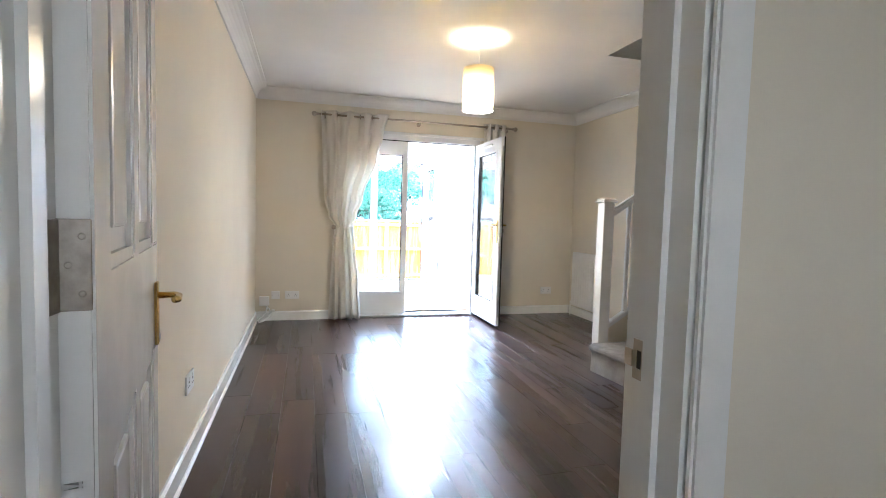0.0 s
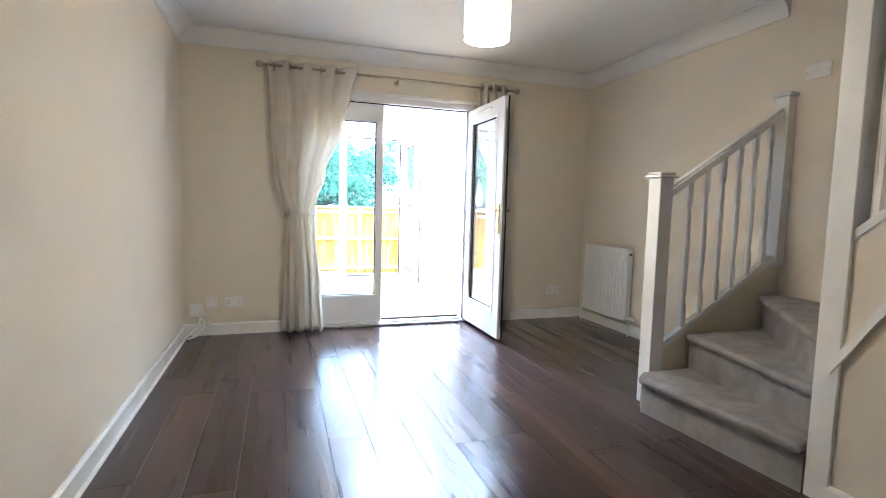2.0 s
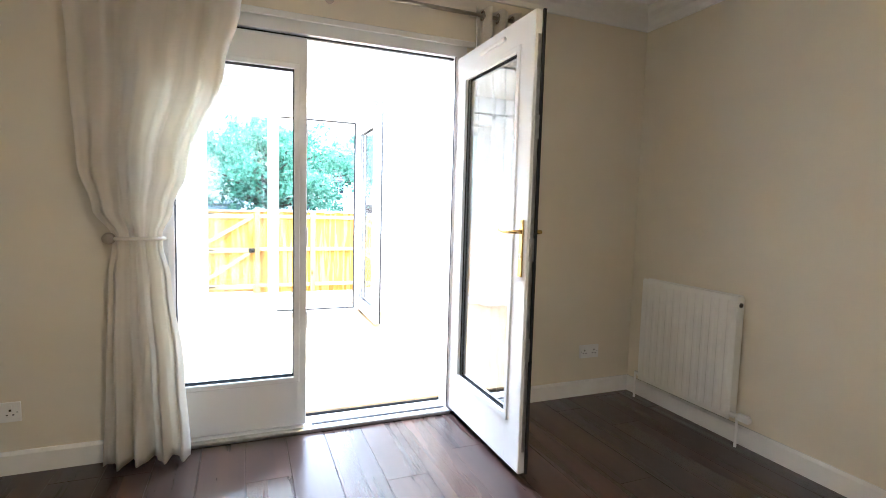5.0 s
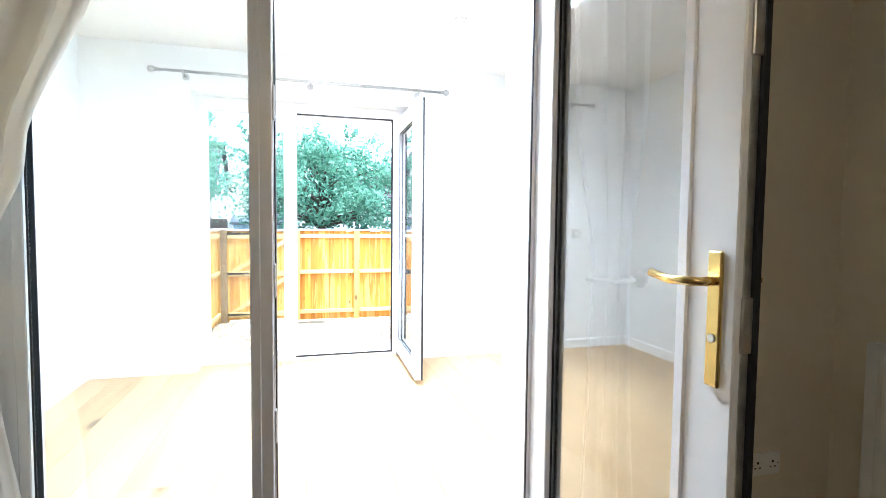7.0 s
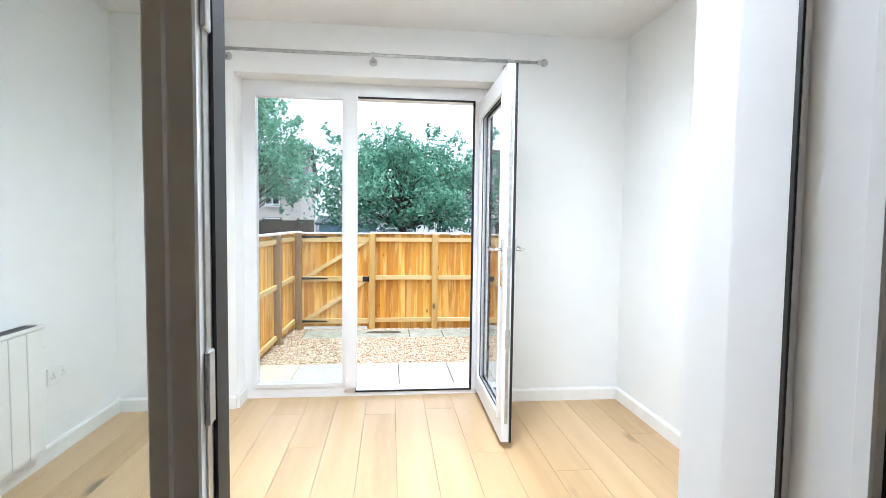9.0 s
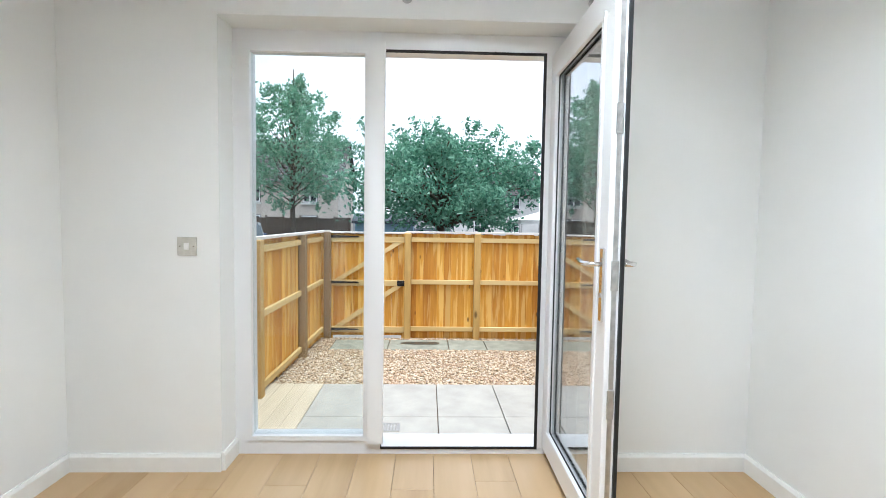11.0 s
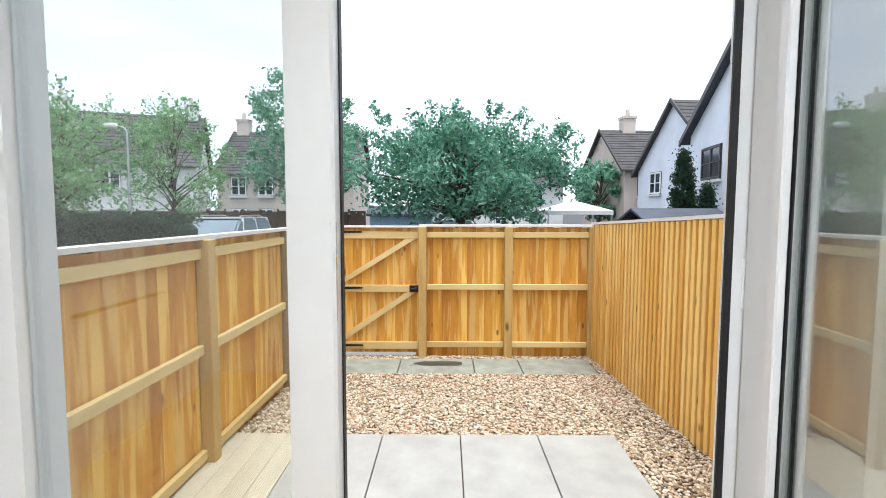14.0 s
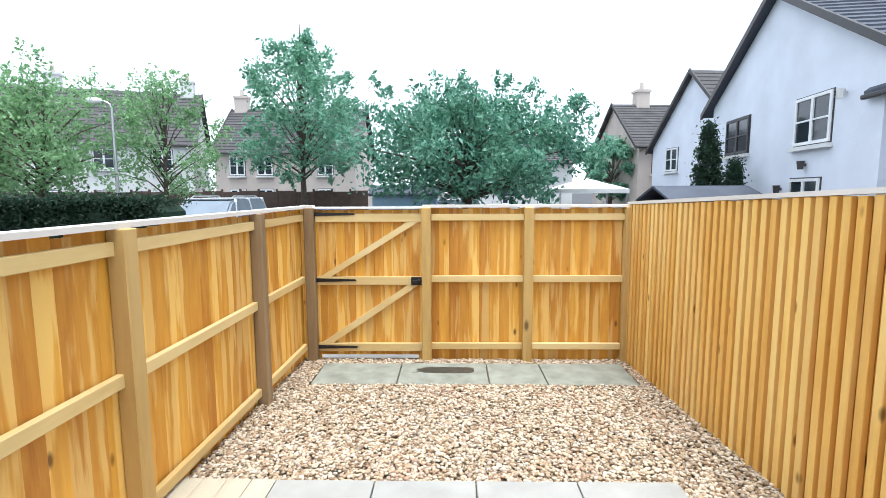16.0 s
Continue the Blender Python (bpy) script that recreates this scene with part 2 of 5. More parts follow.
def prism(bm, poly, d0, d1, axis):
    """An outline pushed from d0 to d1 along an axis; the outline's pairs are (y, z), (x, z) or (x, y)."""
    def put(a, b, d):
        return {"x": (d, a, b), "y": (a, d, b), "z": (a, b, d)}[axis]
    lo = [bm.verts.new(put(a, b, d0)) for a, b in poly]
    hi = [bm.verts.new(put(a, b, d1)) for a, b in poly]
    k = len(poly)
    bm.faces.new(lo[::-1])
    bm.faces.new(hi)
    for i in range(k):
        bm.faces.new((lo[i], lo[(i + 1) % k], hi[(i + 1) % k], hi[i]))
    return bm


def panel(bm, axis, d0, d1, u0, u1, z0, z1, holes=()):
    """A slab of thickness d0..d1 along the axis with square holes (u0, u1, z0, z1) through it; axis z: holes in x and y."""
    us = sorted({u0, u1, *(min(max(h[i], u0), u1) for h in holes for i in (0, 1))})
    zs = sorted({z0, z1, *(min(max(h[i], z0), z1) for h in holes for i in (2, 3))})
    solid = {}
    for i in range(len(us) - 1):
        for j in range(len(zs) - 1):
            cu, cz = (us[i] + us[i + 1]) / 2, (zs[j] + zs[j + 1]) / 2
            solid[i, j] = not any(h[0] < cu < h[1] and h[2] < cz < h[3] for h in holes)
    verts = {}

    def vert(i, j, k):
        if (i, j, k) not in verts:
            u, z, d = us[i], zs[j], (d0, d1)[k]
            verts[i, j, k] = bm.verts.new({"x": (d, u, z), "y": (u, d, z), "z": (u, z, d)}[axis])
        return verts[i, j, k]

    for (i, j), s in solid.items():
        if not s:
            continue
        for k in (0, 1):
            bm.faces.new((vert(i, j, k), vert(i + 1, j, k), vert(i + 1, j + 1, k), vert(i, j + 1, k)))
        for di, dj, a, b in ((-1, 0, (0, 0), (0, 1)), (1, 0, (1, 0), (1, 1)), (0, -1, (0, 0), (1, 0)), (0, 1, (0, 1), (1, 1))):
            if not solid.get((i + di, j + dj), False):
                bm.faces.new((vert(i + a[0], j + a[1], 0), vert(i + b[0], j + b[1], 0), vert(i + b[0], j + b[1], 1), vert(i + a[0], j + a[1], 1)))
    return bm


def P(*a, **k):
    return panel(bmesh.new(), *a, **k)

# ---- setting: the living room, hall and sun room ----
LX0, LX1, LY0, LZ = 0.357, 4.12, -4.92, 2.47
SX0, SX1, SY0, SY1, SF, SZ = 0.57, 3.80, 0.30, 2.60, 0.05, 2.47

structure("wall_west", P("x", 0.20, LX0, -7.2, 0.0, -0.02, LZ), CREAM, "cream painted plaster wall of the living room", "wall")
structure("wall_east", P("x", LX1, 4.27, -7.2, 0.0, -0.02, 5.0), CREAM, "cream painted plaster wall behind the stairs", "wall")
structure("wall_north", P("y", 0.0, 0.15, 0.20, 4.27, -0.02, 2.7, [(1.24, 2.86, -0.02, 2.10)]), CREAM, "cream painted wall around the french doors", "wall")
structure("wall_sunroom_south", P("y", 0.154, 0.30, 0.20, 4.27, -0.02, 2.9, [(1.28, 2.82, -0.02, 2.08)]), WHITE_WALL, "white painted wall with the opening to the living room", "wall")
structure("wall_south", P("y", -5.04, LY0, LX0, LX1, -0.02, 5.0, [(0.555, 1.415, -0.02, 2.03)]), CREAM, "cream painted wall with the hall doorway", "wall")
structure("ceiling", P("z", LZ, 2.70, LX0, LX1, LY0, 0.0, [(3.15, LX1, LY0, -2.10)]), CEILING, "white ceiling with an opening over the stairs", "ceiling")
structure("wall_stairwell_west", P("x", 3.08, 3.15, LY0, -2.02, 2.702, 5.0), CREAM, "cream wall above the stairwell", "wall")
structure("wall_stairwell_north", P("y", -2.10, -2.02, 3.152, LX1, 2.702, 5.0), CREAM, "cream wall above the stairwell", "wall")
structure("ceiling_stairwell", P("z", 5.0, 5.1, 3.08, 4.27, -5.04, -2.02), CEILING, "white ceiling above the stairs", "ceiling")
structure("wall_hall_east", P("x", 2.05, 2.2, -7.2, -5.042, -0.02, LZ), CREAM, "cream painted hall wall", "wall")
structure("wall_hall_south", P("y", -7.35, -7.2, 0.2, 2.2, -0.02, LZ, [(0.80, 1.50, 1.2, 2.08)]), CREAM, "cream painted hall wall", "wall")
structure("ceiling_hall", P("z", LZ, 2.6, 0.2, 2.2, -7.35, -5.042), CEILING, "white hall ceiling", "ceiling")

structure("wall_sunroom_west", P("x", 0.42, SX0, 0.302, 2.98, -0.6, 2.9), WHITE_WALL, "white painted sun room wall", "wall")
structure("wall_sunroom_east", P("x", SX1, 3.95, 0.302, 2.98, -0.6, 2.9), WHITE_WALL, "white painted sun room wall", "wall")
structure("wall_sunroom_north", P("y", SY1, 2.98, SX0, SX1, -0.6, 2.9, [(1.28, 2.96, 0.03, 2.155)]), WHITE_WALL, "white painted wall around the patio doors", "wall")
SKY_HOLE = (2.05, 2.75, 0.72, 1.42)
structure("ceiling_sunroom", P("z", SZ, 2.75, SX0, SX1, 0.302, SY1, [SKY_HOLE]), CEILING, "white sun room ceiling with a roof window", "ceiling")

floor = structure("floor", P("z", -0.14, -0.012, 0.2, 4.27, -7.35, 0.154), DARK_SLOT, "dark walnut laminate floor with a glossy finish", "floor")
floor_sun = structure("floor_sunroom", P("z", -0.14, SF - 0.012, 0.42, 3.95, 0.156, 2.98), DARK_SLOT, "pale oak board floor", "floor")

# Unseen window behind the camera; its pane's tint is added to warm the light.
hw = thing("window_hall", (1.15, -7.3, 1.3), "white framed hall window", "window", kind="structure")
part("window_frame", P("y", -7.32, -7.25, 0.80, 1.50, 1.2, 2.08, [(0.85, 1.45, 1.25, 2.03)]), UPVC, hw)
part("pane", P("y", -7.288, -7.282, 0.85, 1.45, 1.25, 2.03), LIGHT_TINT_GLASS, hw, "glass with a tint added to warm the hall light")
skylight = thing("roof_window", (2.4, 1.07, 2.76), "white framed roof window in the ceiling", "window", kind="structure")
part("window_frame", P("z", 2.752, 2.80, 2.0, 2.8, 0.67, 1.47, [(2.08, 2.72, 0.75, 1.39)]), UPVC, skylight)
part("pane", P("z", 2.77, 2.776, 2.082, 2.718, 0.752, 1.388), GLASS, skylight)


def cornice(name, poly, d0, d1, axis):
    structure(name, prism(bmesh.new(), poly, d0, d1, axis), CEILING, "white plaster coving along the ceiling", "coving")


def cove(wall, into):
    """Outline of a hollow moulding in the corner of a wall and the ceiling."""
    c = 0.105
    pts = [(wall, LZ), (wall, LZ - c - 0.012), (wall + into * 0.012, LZ - c - 0.012)]
    for i in range(7):
        a = math.pi / 2 * i / 6
        pts.append((wall + into * (0.012 + c * (1 - math.cos(a))), LZ - 0.012 - c * (1 - math.sin(a))))
    pts.append((wall + into * (c + 0.012), LZ))
    return pts


cornice("trim_cornice_west", cove(LX0, 1), LY0, 0.0, "y")
cornice("trim_cornice_north", cove(0.0, -1), LX0, LX1, "x")
cornice("trim_cornice_east", cove(LX1, -1), -2.10, 0.0, "y")
cornice("trim_cornice_south", cove(LY0, 1), LX0, 3.15, "x")


def skirt(name, axis, wall, into, d0, d1, z0, h, label):
    t = 0.016
    poly = [(wall, z0), (wall + into * t, z0), (wall + into * t, z0 + h - 0.014), (wall + into * t * 0.45, z0 + h), (wall, z0 + h)]
    bm = bmesh.new()
    if axis == "y":
        prism(bm, poly, d0, d1, "y")
    else:
        prism(bm, poly, d0, d1, "x")
    structure(name, bm, GLOSS, label, "baseboard")


SK = "white gloss painted skirting board"
skirt("baseboard_west", "y", LX0, 1, LY0, 0, 0, 0.10, SK)
skirt("baseboard_north_left", "x", 0.0, -1, LX0 + 0.016, 1.24, 0, 0.10, SK)
skirt("baseboard_north_right", "x", 0.0, -1, 2.86, LX1 - 0.016, 0, 0.10, SK)
skirt("baseboard_east", "y", LX1, -1, -2.10, 0, 0, 0.10, SK)
skirt("baseboard_stairs", "y", 3.118, -1, LY0, -3.19, 0, 0.085, SK)
skirt("baseboard_south", "x", LY0, 1, 1.46, 3.10, 0, 0.10, SK)
structure("trim_floor_bead", prism(bmesh.new(), [(LX0 + 0.017, 0.0), (LX0 + 0.031, 0.0), (LX0 + 0.029, 0.008), (LX0 + 0.023, 0.013), (LX0 + 0.017, 0.014)], LY0, -0.02, "y"), GLOSS, "white floor edge bead along the skirting", "floor bead")
SS = "white painted square skirting board"
skirt("baseboard_sunroom_west", "y", SX0, 1, 0.30, SY1, SF, 0.085, SS)
skirt("baseboard_sunroom_east", "y", SX1, -1, 0.30, SY1, SF, 0.085, SS)
skirt("baseboard_sunroom_north_left", "x", SY1, -1, SX0 + 0.016, 1.28, SF, 0.085, SS)
skirt("baseboard_sunroom_north_right", "x", SY1, -1, 2.96, SX1 - 0.016, SF, 0.085, SS)
skirt("baseboard_sunroom_reveal", "y", 1.28, 1, 2.60, 2.768, SF, 0.085, SS)
skirt("baseboard_sunroom_south_left", "x", 0.30, 1, SX0 + 0.016, 1.28, SF, 0.085, SS)
skirt("baseboard_sunroom_south_right", "x", 0.30, 1, 2.82, SX1 - 0.016, SF, 0.085, SS)

# ---- doors ----


def lever(parent, x, side, z, t, metal, way, plate=0.25):
    """A lever on a long backplate; side -1 or 1: the face of the leaf; way: the lever's direction along x."""
    y = 0.0 if side < 0 else t
    a, b = sorted((y, y + side * 0.009))
    pl = part("handle_plate", B(x - 0.016, a, z - plate * 0.78, x + 0.016, b, z + plate * 0.22, bevel=0.003), metal, parent)
    tip = [(x, y, z), (x, y + side * 0.045, z), (x + way * 0.02, y + side * 0.055, z), (x + way * 0.06, y + side * 0.055, z - 0.002), (x + way * 0.115, y + side * 0.052, z + 0.006)]
    part("handle", pipe(bmesh.new(), tip, 0.0085, 10), metal, parent, smooth=True)
    bm = bmesh.new()
    lathe(bm, [(0.008, 0), (0.008, side * 0.012)], (x, y, z - 0.105), "y", 14)
    part("keyhole_cylinder", bm, STEEL, parent)


def glazed_leaf(name, m, w, h, t, sl, sr, rb, rt, metal, hz, label, handle=True, edge_lock=True):
    """A glazed plastic door leaf; the hinge stands at x = 0, the free edge at x = w."""
    e = new(name)
    e.matrix_world = m
    tagged(e, label, "door", "glazed doors")
    ORIGIN[e.name] = Vector((0, 0, 0))
    bm = P("y", 0, t, 0, w, 0, h, [(sl, w - sr, rb, h - rt)])
    bmesh.ops.bevel(bm, geom=list(bm.edges), offset=0.003, segments=1, affect="EDGES")
    part("leaf_frame", bm, UPVC, e)
    for y0, y1 in ((-0.006, 0.012), (t - 0.012, t + 0.006)):
        bm = P("y", y0, y1, sl - 0.016, w - sr + 0.016, rb - 0.016, h - rt + 0.016, [(sl + 0.012, w - sr - 0.012, rb + 0.012, h - rt - 0.012)])
        bmesh.ops.bevel(bm, geom=list(bm.edges), offset=0.003, segments=1, affect="EDGES")
        part("glazing_bead", bm, UPVC, e)
    for y0 in (0.0135, t - 0.0165):
        part("glazing_gasket", P("y", y0, y0 + 0.003, sl, w - sr, rb, h - rt, [(sl + 0.0145, w - sr - 0.0145, rb + 0.0145, h - rt - 0.0145)]), RUBBER, e, "black rubber gasket")
    part("pane", P("y", t * 0.5 - 0.002, t * 0.5 + 0.002, sl, w - sr, rb, h - rt), GLASS, e, "clear glass pane")
    if handle:
        part("edge_gasket", P("y", t - 0.016, t - 0.004, w, w + 0.010, 0.0, h), RUBBER, e, "black rubber seal")
    else:
        part("edge_gasket", P("y", t - 0.018, t + 0.030, w + 0.0005, w + 0.006, 0.0, h), RUBBER, e, "black rubber seal")
    if edge_lock:
        part("lock_strip", P("y", t * 0.30, t * 0.30 + 0.016, w, w + 0.0025, 0.10, h - 0.10), STEEL, e, "steel lock strip")
        for k in (0.28, 0.5, 0.76):
            part("lock_keep", B(w, t * 0.22, h * k - 0.05, w + 0.007, t * 0.22 + 0.024, h * k + 0.05, bevel=0.002), STEEL, e)
    for k in (0.1, 0.5, 0.9):
        bm = T((-0.010, 0.004, h * k - 0.05), (-0.010, 0.004, h * k + 0.05), 0.009, n=12)
        part("hinge", bm, UPVC, e)
    if handle:
        for side in (-1, 1):
            lever(e, w - sr * 0.32, side, hz, t, metal, -1)
    return e


# living room french doors
f1 = thing("door_1", (2.05, 0.06, 0.0), "white french door frame with a threshold", "door frame", kind="structure")
part("frame", P("y", 0.02, 0.15, 1.24, 2.86, 0.0, 2.10, [(1.30, 2.80, 0.025, 2.03)]), UPVC, f1)
part("head_seal", P("y", 0.055, 0.075, 1.30, 2.80, 2.022, 2.03), RUBBER, f1, "black rubber seal")
part("jamb_seal", P("y", 0.021, 0.029, 2.796, 2.802, 0.03, 2.03), RUBBER, f1, "black rubber seal")
part("threshold", B(1.29, -0.012, 0.0, 2.81, 0.14, 0.022, bevel=0.004), STEEL, f1, "grey metal threshold")
part("threshold_track", B(2.03, 0.03, 0.022, 2.79, 0.05, 0.03, bevel=0.002), RUBBER, f1, "black track")
part("architrave_head", B(1.20, -0.012, 2.082, 2.90, 0.0, 2.115, bevel=0.004), SATIN, f1)
glazed_leaf("glazed_door", pose(1.305, 0.045, 0.03), 0.695, 1.99, 0.065, 0.08, 0.05, 0.25, 0.145, BRASS, 1.07, "closed white glazed french door leaf beside the tied curtain", handle=False)
glazed_leaf("glazed_door", pose(2.81, 0.03, 0.03, 0, 0, -89.6), 0.80, 1.99, 0.048, 0.12, 0.125, 0.22, 0.13, BRASS, 1.07, "white glazed french door leaf standing open, brass lever handle")
open_leaf = [o for o in scene.objects if o.name.startswith("glazed_door")][-1]
part("closer_bar", B(0.30, -0.016, 1.925, 0.56, -0.0005, 1.945, bevel=0.004), PLASTIC, open_leaf, "white closer bar")

# sun room patio doors
f2 = thing("door_2", (2.05, 2.88, SF), "white plastic patio door frame with a fixed pane", "door frame", kind="structure")
part("frame", P("y", 2.77, 2.86, 1.28, 2.008, 0.035, 2.155, [(1.352, 1.935, 0.132, 2.062)]), UPVC, f2)
part("outer_frame", P("y", 2.8605, 2.905, 1.28, 1.999, 0.03, 2.155, [(1.345, 1.94, 0.12, 2.075)]), UPVC, f2)
part("frame_head", B(2.0085, 2.77, 2.062, 2.96, 2.86, 2.155, bevel=0.002), UPVC, f2)
part("frame_sill", B(2.0085, 2.77, 0.035, 2.96, 2.90, 0.085, bevel=0.002), UPVC, f2)
part("frame_jamb", prism(bmesh.new(), [(2.80, 2.77), (2.80, 2.782), (2.90, 2.86), (2.96, 2.86), (2.96, 2.77)], 0.0855, 2.0615, "z"), UPVC, f2)
part("mullion", prism(bmesh.new(), [(1.943, 2.738), (2.018, 2.738), (2.024, 2.743), (2.012, 2.7695), (1.940, 2.7695)], 0.115, 2.10, "z"), UPVC, f2)
part("mullion_seal", B(2.0086, 2.858, 0.09, 2.0118, 2.882, 2.06), RUBBER, f2, "black rubber seal")
part("mullion_groove", B(2.0081, 2.776, 0.09, 2.0100, 2.782, 2.06), STEEL, f2, "thin metal strip")
part("pane", P("y", 2.806, 2.812, 1.352, 1.935, 0.132, 2.062), GLASS, f2, "clear fixed glass pane")
part("glazing_bead", P("y", 2.760, 2.785, 1.342, 1.945, 0.122, 2.072, [(1.365, 1.922, 0.145, 2.049)]), UPVC, f2)
part("glazing_gasket", P("y", 2.787, 2.790, 1.352, 1.935, 0.132, 2.062, [(1.3585, 1.9285, 0.1385, 2.0555)]), RUBBER, f2, "black rubber gasket")
part("opening_seal", P("y", 2.764, 2.7695, 2.008, 2.812, 0.076, 2.072, [(2.012, 2.797, 0.088, 2.059)]), RUBBER, f2, "black rubber seal")
part("sill", B(1.25, 2.93, -0.06, 2.88, 3.06, 0.03, bevel=0.006), UPVC, f2, "white plastic outer sill")
for k, hh in ((0.42, 0.07), (1.75, 0.07)):
    part("lock_keep", B(2.0079, 2.786, k - hh, 2.0105, 2.808, k + hh, bevel=0.001), STEEL, f2, "steel lock keep")
keep = part("centre_keep", P("x", 2.0079, 2.0105, 2.778, 2.813, 0.985, 1.195, [(2.786, 2.802, 1.095, 1.150), (2.788, 2.802, 1.0, 1.058)]), KEEP_METAL, f2, "long steel keep with slots")
part("keep_slot", B(2.0079, 2.788, 1.0, 2.0086, 2.802, 1.058), DARK_SLOT, keep, "dark slot")
part("keep_roller", T((2.0079, 2.794, 1.097), (2.0079, 2.794, 1.148), 0.0065, n=14), CHROME, keep, "bright roller", smooth=True)
for y, z in ((2.784, 1.183), (2.807, 1.183), (2.797, 1.163), (2.799, 1.082), (2.799, 1.068)):
    bm = bmesh.new()
    lathe(bm, [(0.0042, 0.0), (0.0036, 0.0014), (0.0012, 0.0014), (0.0, 0.0008)], (2.0105, y, z), "x", 12)
    part("screw", bm, STEEL, keep)
for z in (0.98, 1.20):
    part("keep_end", B(2.0079, 2.778, z - 0.005, 2.0120, 2.792, z + 0.008, bevel=0.001), RUBBER, keep, "black plastic end")
glazed_leaf("glazed_door", pose(2.838, 2.765, 0.088, 0, 0, -90.6), 0.862, 1.97, 0.058, 0.095, 0.105, 0.11, 0.11, CHROME, 1.02, "white plastic patio door leaf standing open, chrome lever handle")


def panel_door(m, w, h, t):
    """A panelled interior door, hinged at x = 0."""
    e = new("panel_door")
    e.matrix_world = m
    tagged(e, "white gloss four-panel interior door standing open, brass lever", "door")
    ORIGIN[e.name] = Vector((0, 0, 0))
    fields = [(0.11, 0.35, 1.06, h - 0.12), (w - 0.35, w - 0.11, 1.06, h - 0.12), (0.11, 0.35, 0.22, 0.80), (w - 0.35, w - 0.11, 0.22, 0.80)]
    bm = P("y", 0, t, 0, w, 0, h, fields)
    bmesh.ops.bevel(bm, geom=list(bm.edges), offset=0.004, segments=2, affect="EDGES")
    part("door_body", bm, GLOSS, e)
    for a, b, c, d in fields:
        bm = bmesh.new()
        box(bm, a, 0.012, c, b, t - 0.012, d)
        box(bm, a + 0.055, 0.004, c + 0.055, b - 0.055, t - 0.004, d - 0.055, bevel=0.007, seg=2)
        part("door_panel", bm, GLOSS, e)
        part("panel_moulding", P("y", 0.003, t - 0.003, a, b, c, d, [(a + 0.018, b - 0.018, c + 0.018, d - 0.018)]), GLOSS, e)
    for side in (-1, 1):
        lever(e, w - 0.065, side, 0.93, t, BRASS, -1, plate=0.16)
    for z in (0.22, 1.075, h - 0.2):
        bm = B(-0.0028, 0.002, z - 0.056, -0.0004, t, z + 0.056, bevel=0.001)
        for i in range(5):
            tube(bm, (-0.005, t + 0.005, z - 0.056 + i * 0.0226), (-0.005, t + 0.005, z - 0.056 + i * 0.0226 + 0.021), 0.0095, n=12)
        for dz, dy in ((-0.035, 0.012), (0.0, 0.026), (0.035, 0.012)):
            lathe(bm, [(0.0045, -0.0028), (0.003, -0.0036)], (0.0, dy, z + dz), "x", 10)
        part("hinge", bm, OLD_BRASS, e, "tarnished steel butt hinge")
    return e


panel_door(pose(0.622, -4.915, 0.012, 0, 0, 99.5), 0.762, 1.98, 0.042)
f3 = thing("door_3", (0.985, -4.98, 0.0), "white painted door lining with architraves", "door frame", kind="structure")
part("lining", P("y", -5.045, -4.915, 0.555, 1.415, 0.0, 2.03, [(0.585, 1.385, 0.0, 2.0)]), GLOSS, f3)
part("stop_bead", P("y", -5.0, -4.97, 0.585, 1.385, 0.0, 2.0, [(0.597, 1.373, 0.0, 1.988)]), GLOSS, f3)
for y0, y1 in ((-5.062, -5.046), (-4.914, -4.898)):
    bm = P("y", y0, y1, 0.515, 1.455, 0.0, 2.075, [(0.577, 1.393, 0.0, 2.012)])
    bmesh.ops.bevel(bm, geom=list(bm.edges), offset=0.005, segments=2, affect="EDGES")
    part("architrave", bm, GLOSS, f3)
part("strike_plate", P("x", 1.3822, 1.3849, -4.962, -4.936, 0.908, 0.972, [(-4.956, -4.944, 0.925, 0.955)]), BRONZE, f3, "brass strike plate")
part("latch_hole", B(1.3835, -4.956, 0.925, 1.3847, -4.944, 0.955), DARK_SLOT, f3, "dark latch hole")
part("strike_lip", B(1.379, -4.937, 0.926, 1.3822, -4.918, 0.954, bevel=0.001), BRONZE, f3, "brass strike lip")
part("hinge_leaf", B(0.5852, -4.962, 1.03, 0.5885, -4.922, 1.142, bevel=0.001), OLD_BRASS, f3, "tarnished hinge leaf")

# ---- stairs ----
stairs = thing("staircase", (3.6, -2.9, 0.0), "white painted winding staircase with worn grey carpet", "staircase", kind="structure")
RISE = 0.207


def tread(poly, z0, z1, nose):
    """A carpeted step: the riser's block and a rounded nosing over it."""
    bm = prism(bmesh.new(), poly, z0, z1 - 0.045, "z")
    k = [(x + nose[0], y + nose[1]) for x, y in poly[:2]] + list(poly[2:])
    b2 = prism(bmesh.new(), k, z1 - 0.045, z1, "z")
    bmesh.ops.bevel(b2, geom=list(b2.edges), offset=0.02, segments=3, affect="EDGES", profile=0.5)
    me = bpy.data.meshes.new("tmp")
    b2.to_mesh(me)
    b2.free()
    bm.from_mesh(me)
    bpy.data.meshes.remove(me)
    part("step", bm, CARPET, stairs, "worn grey carpet step")


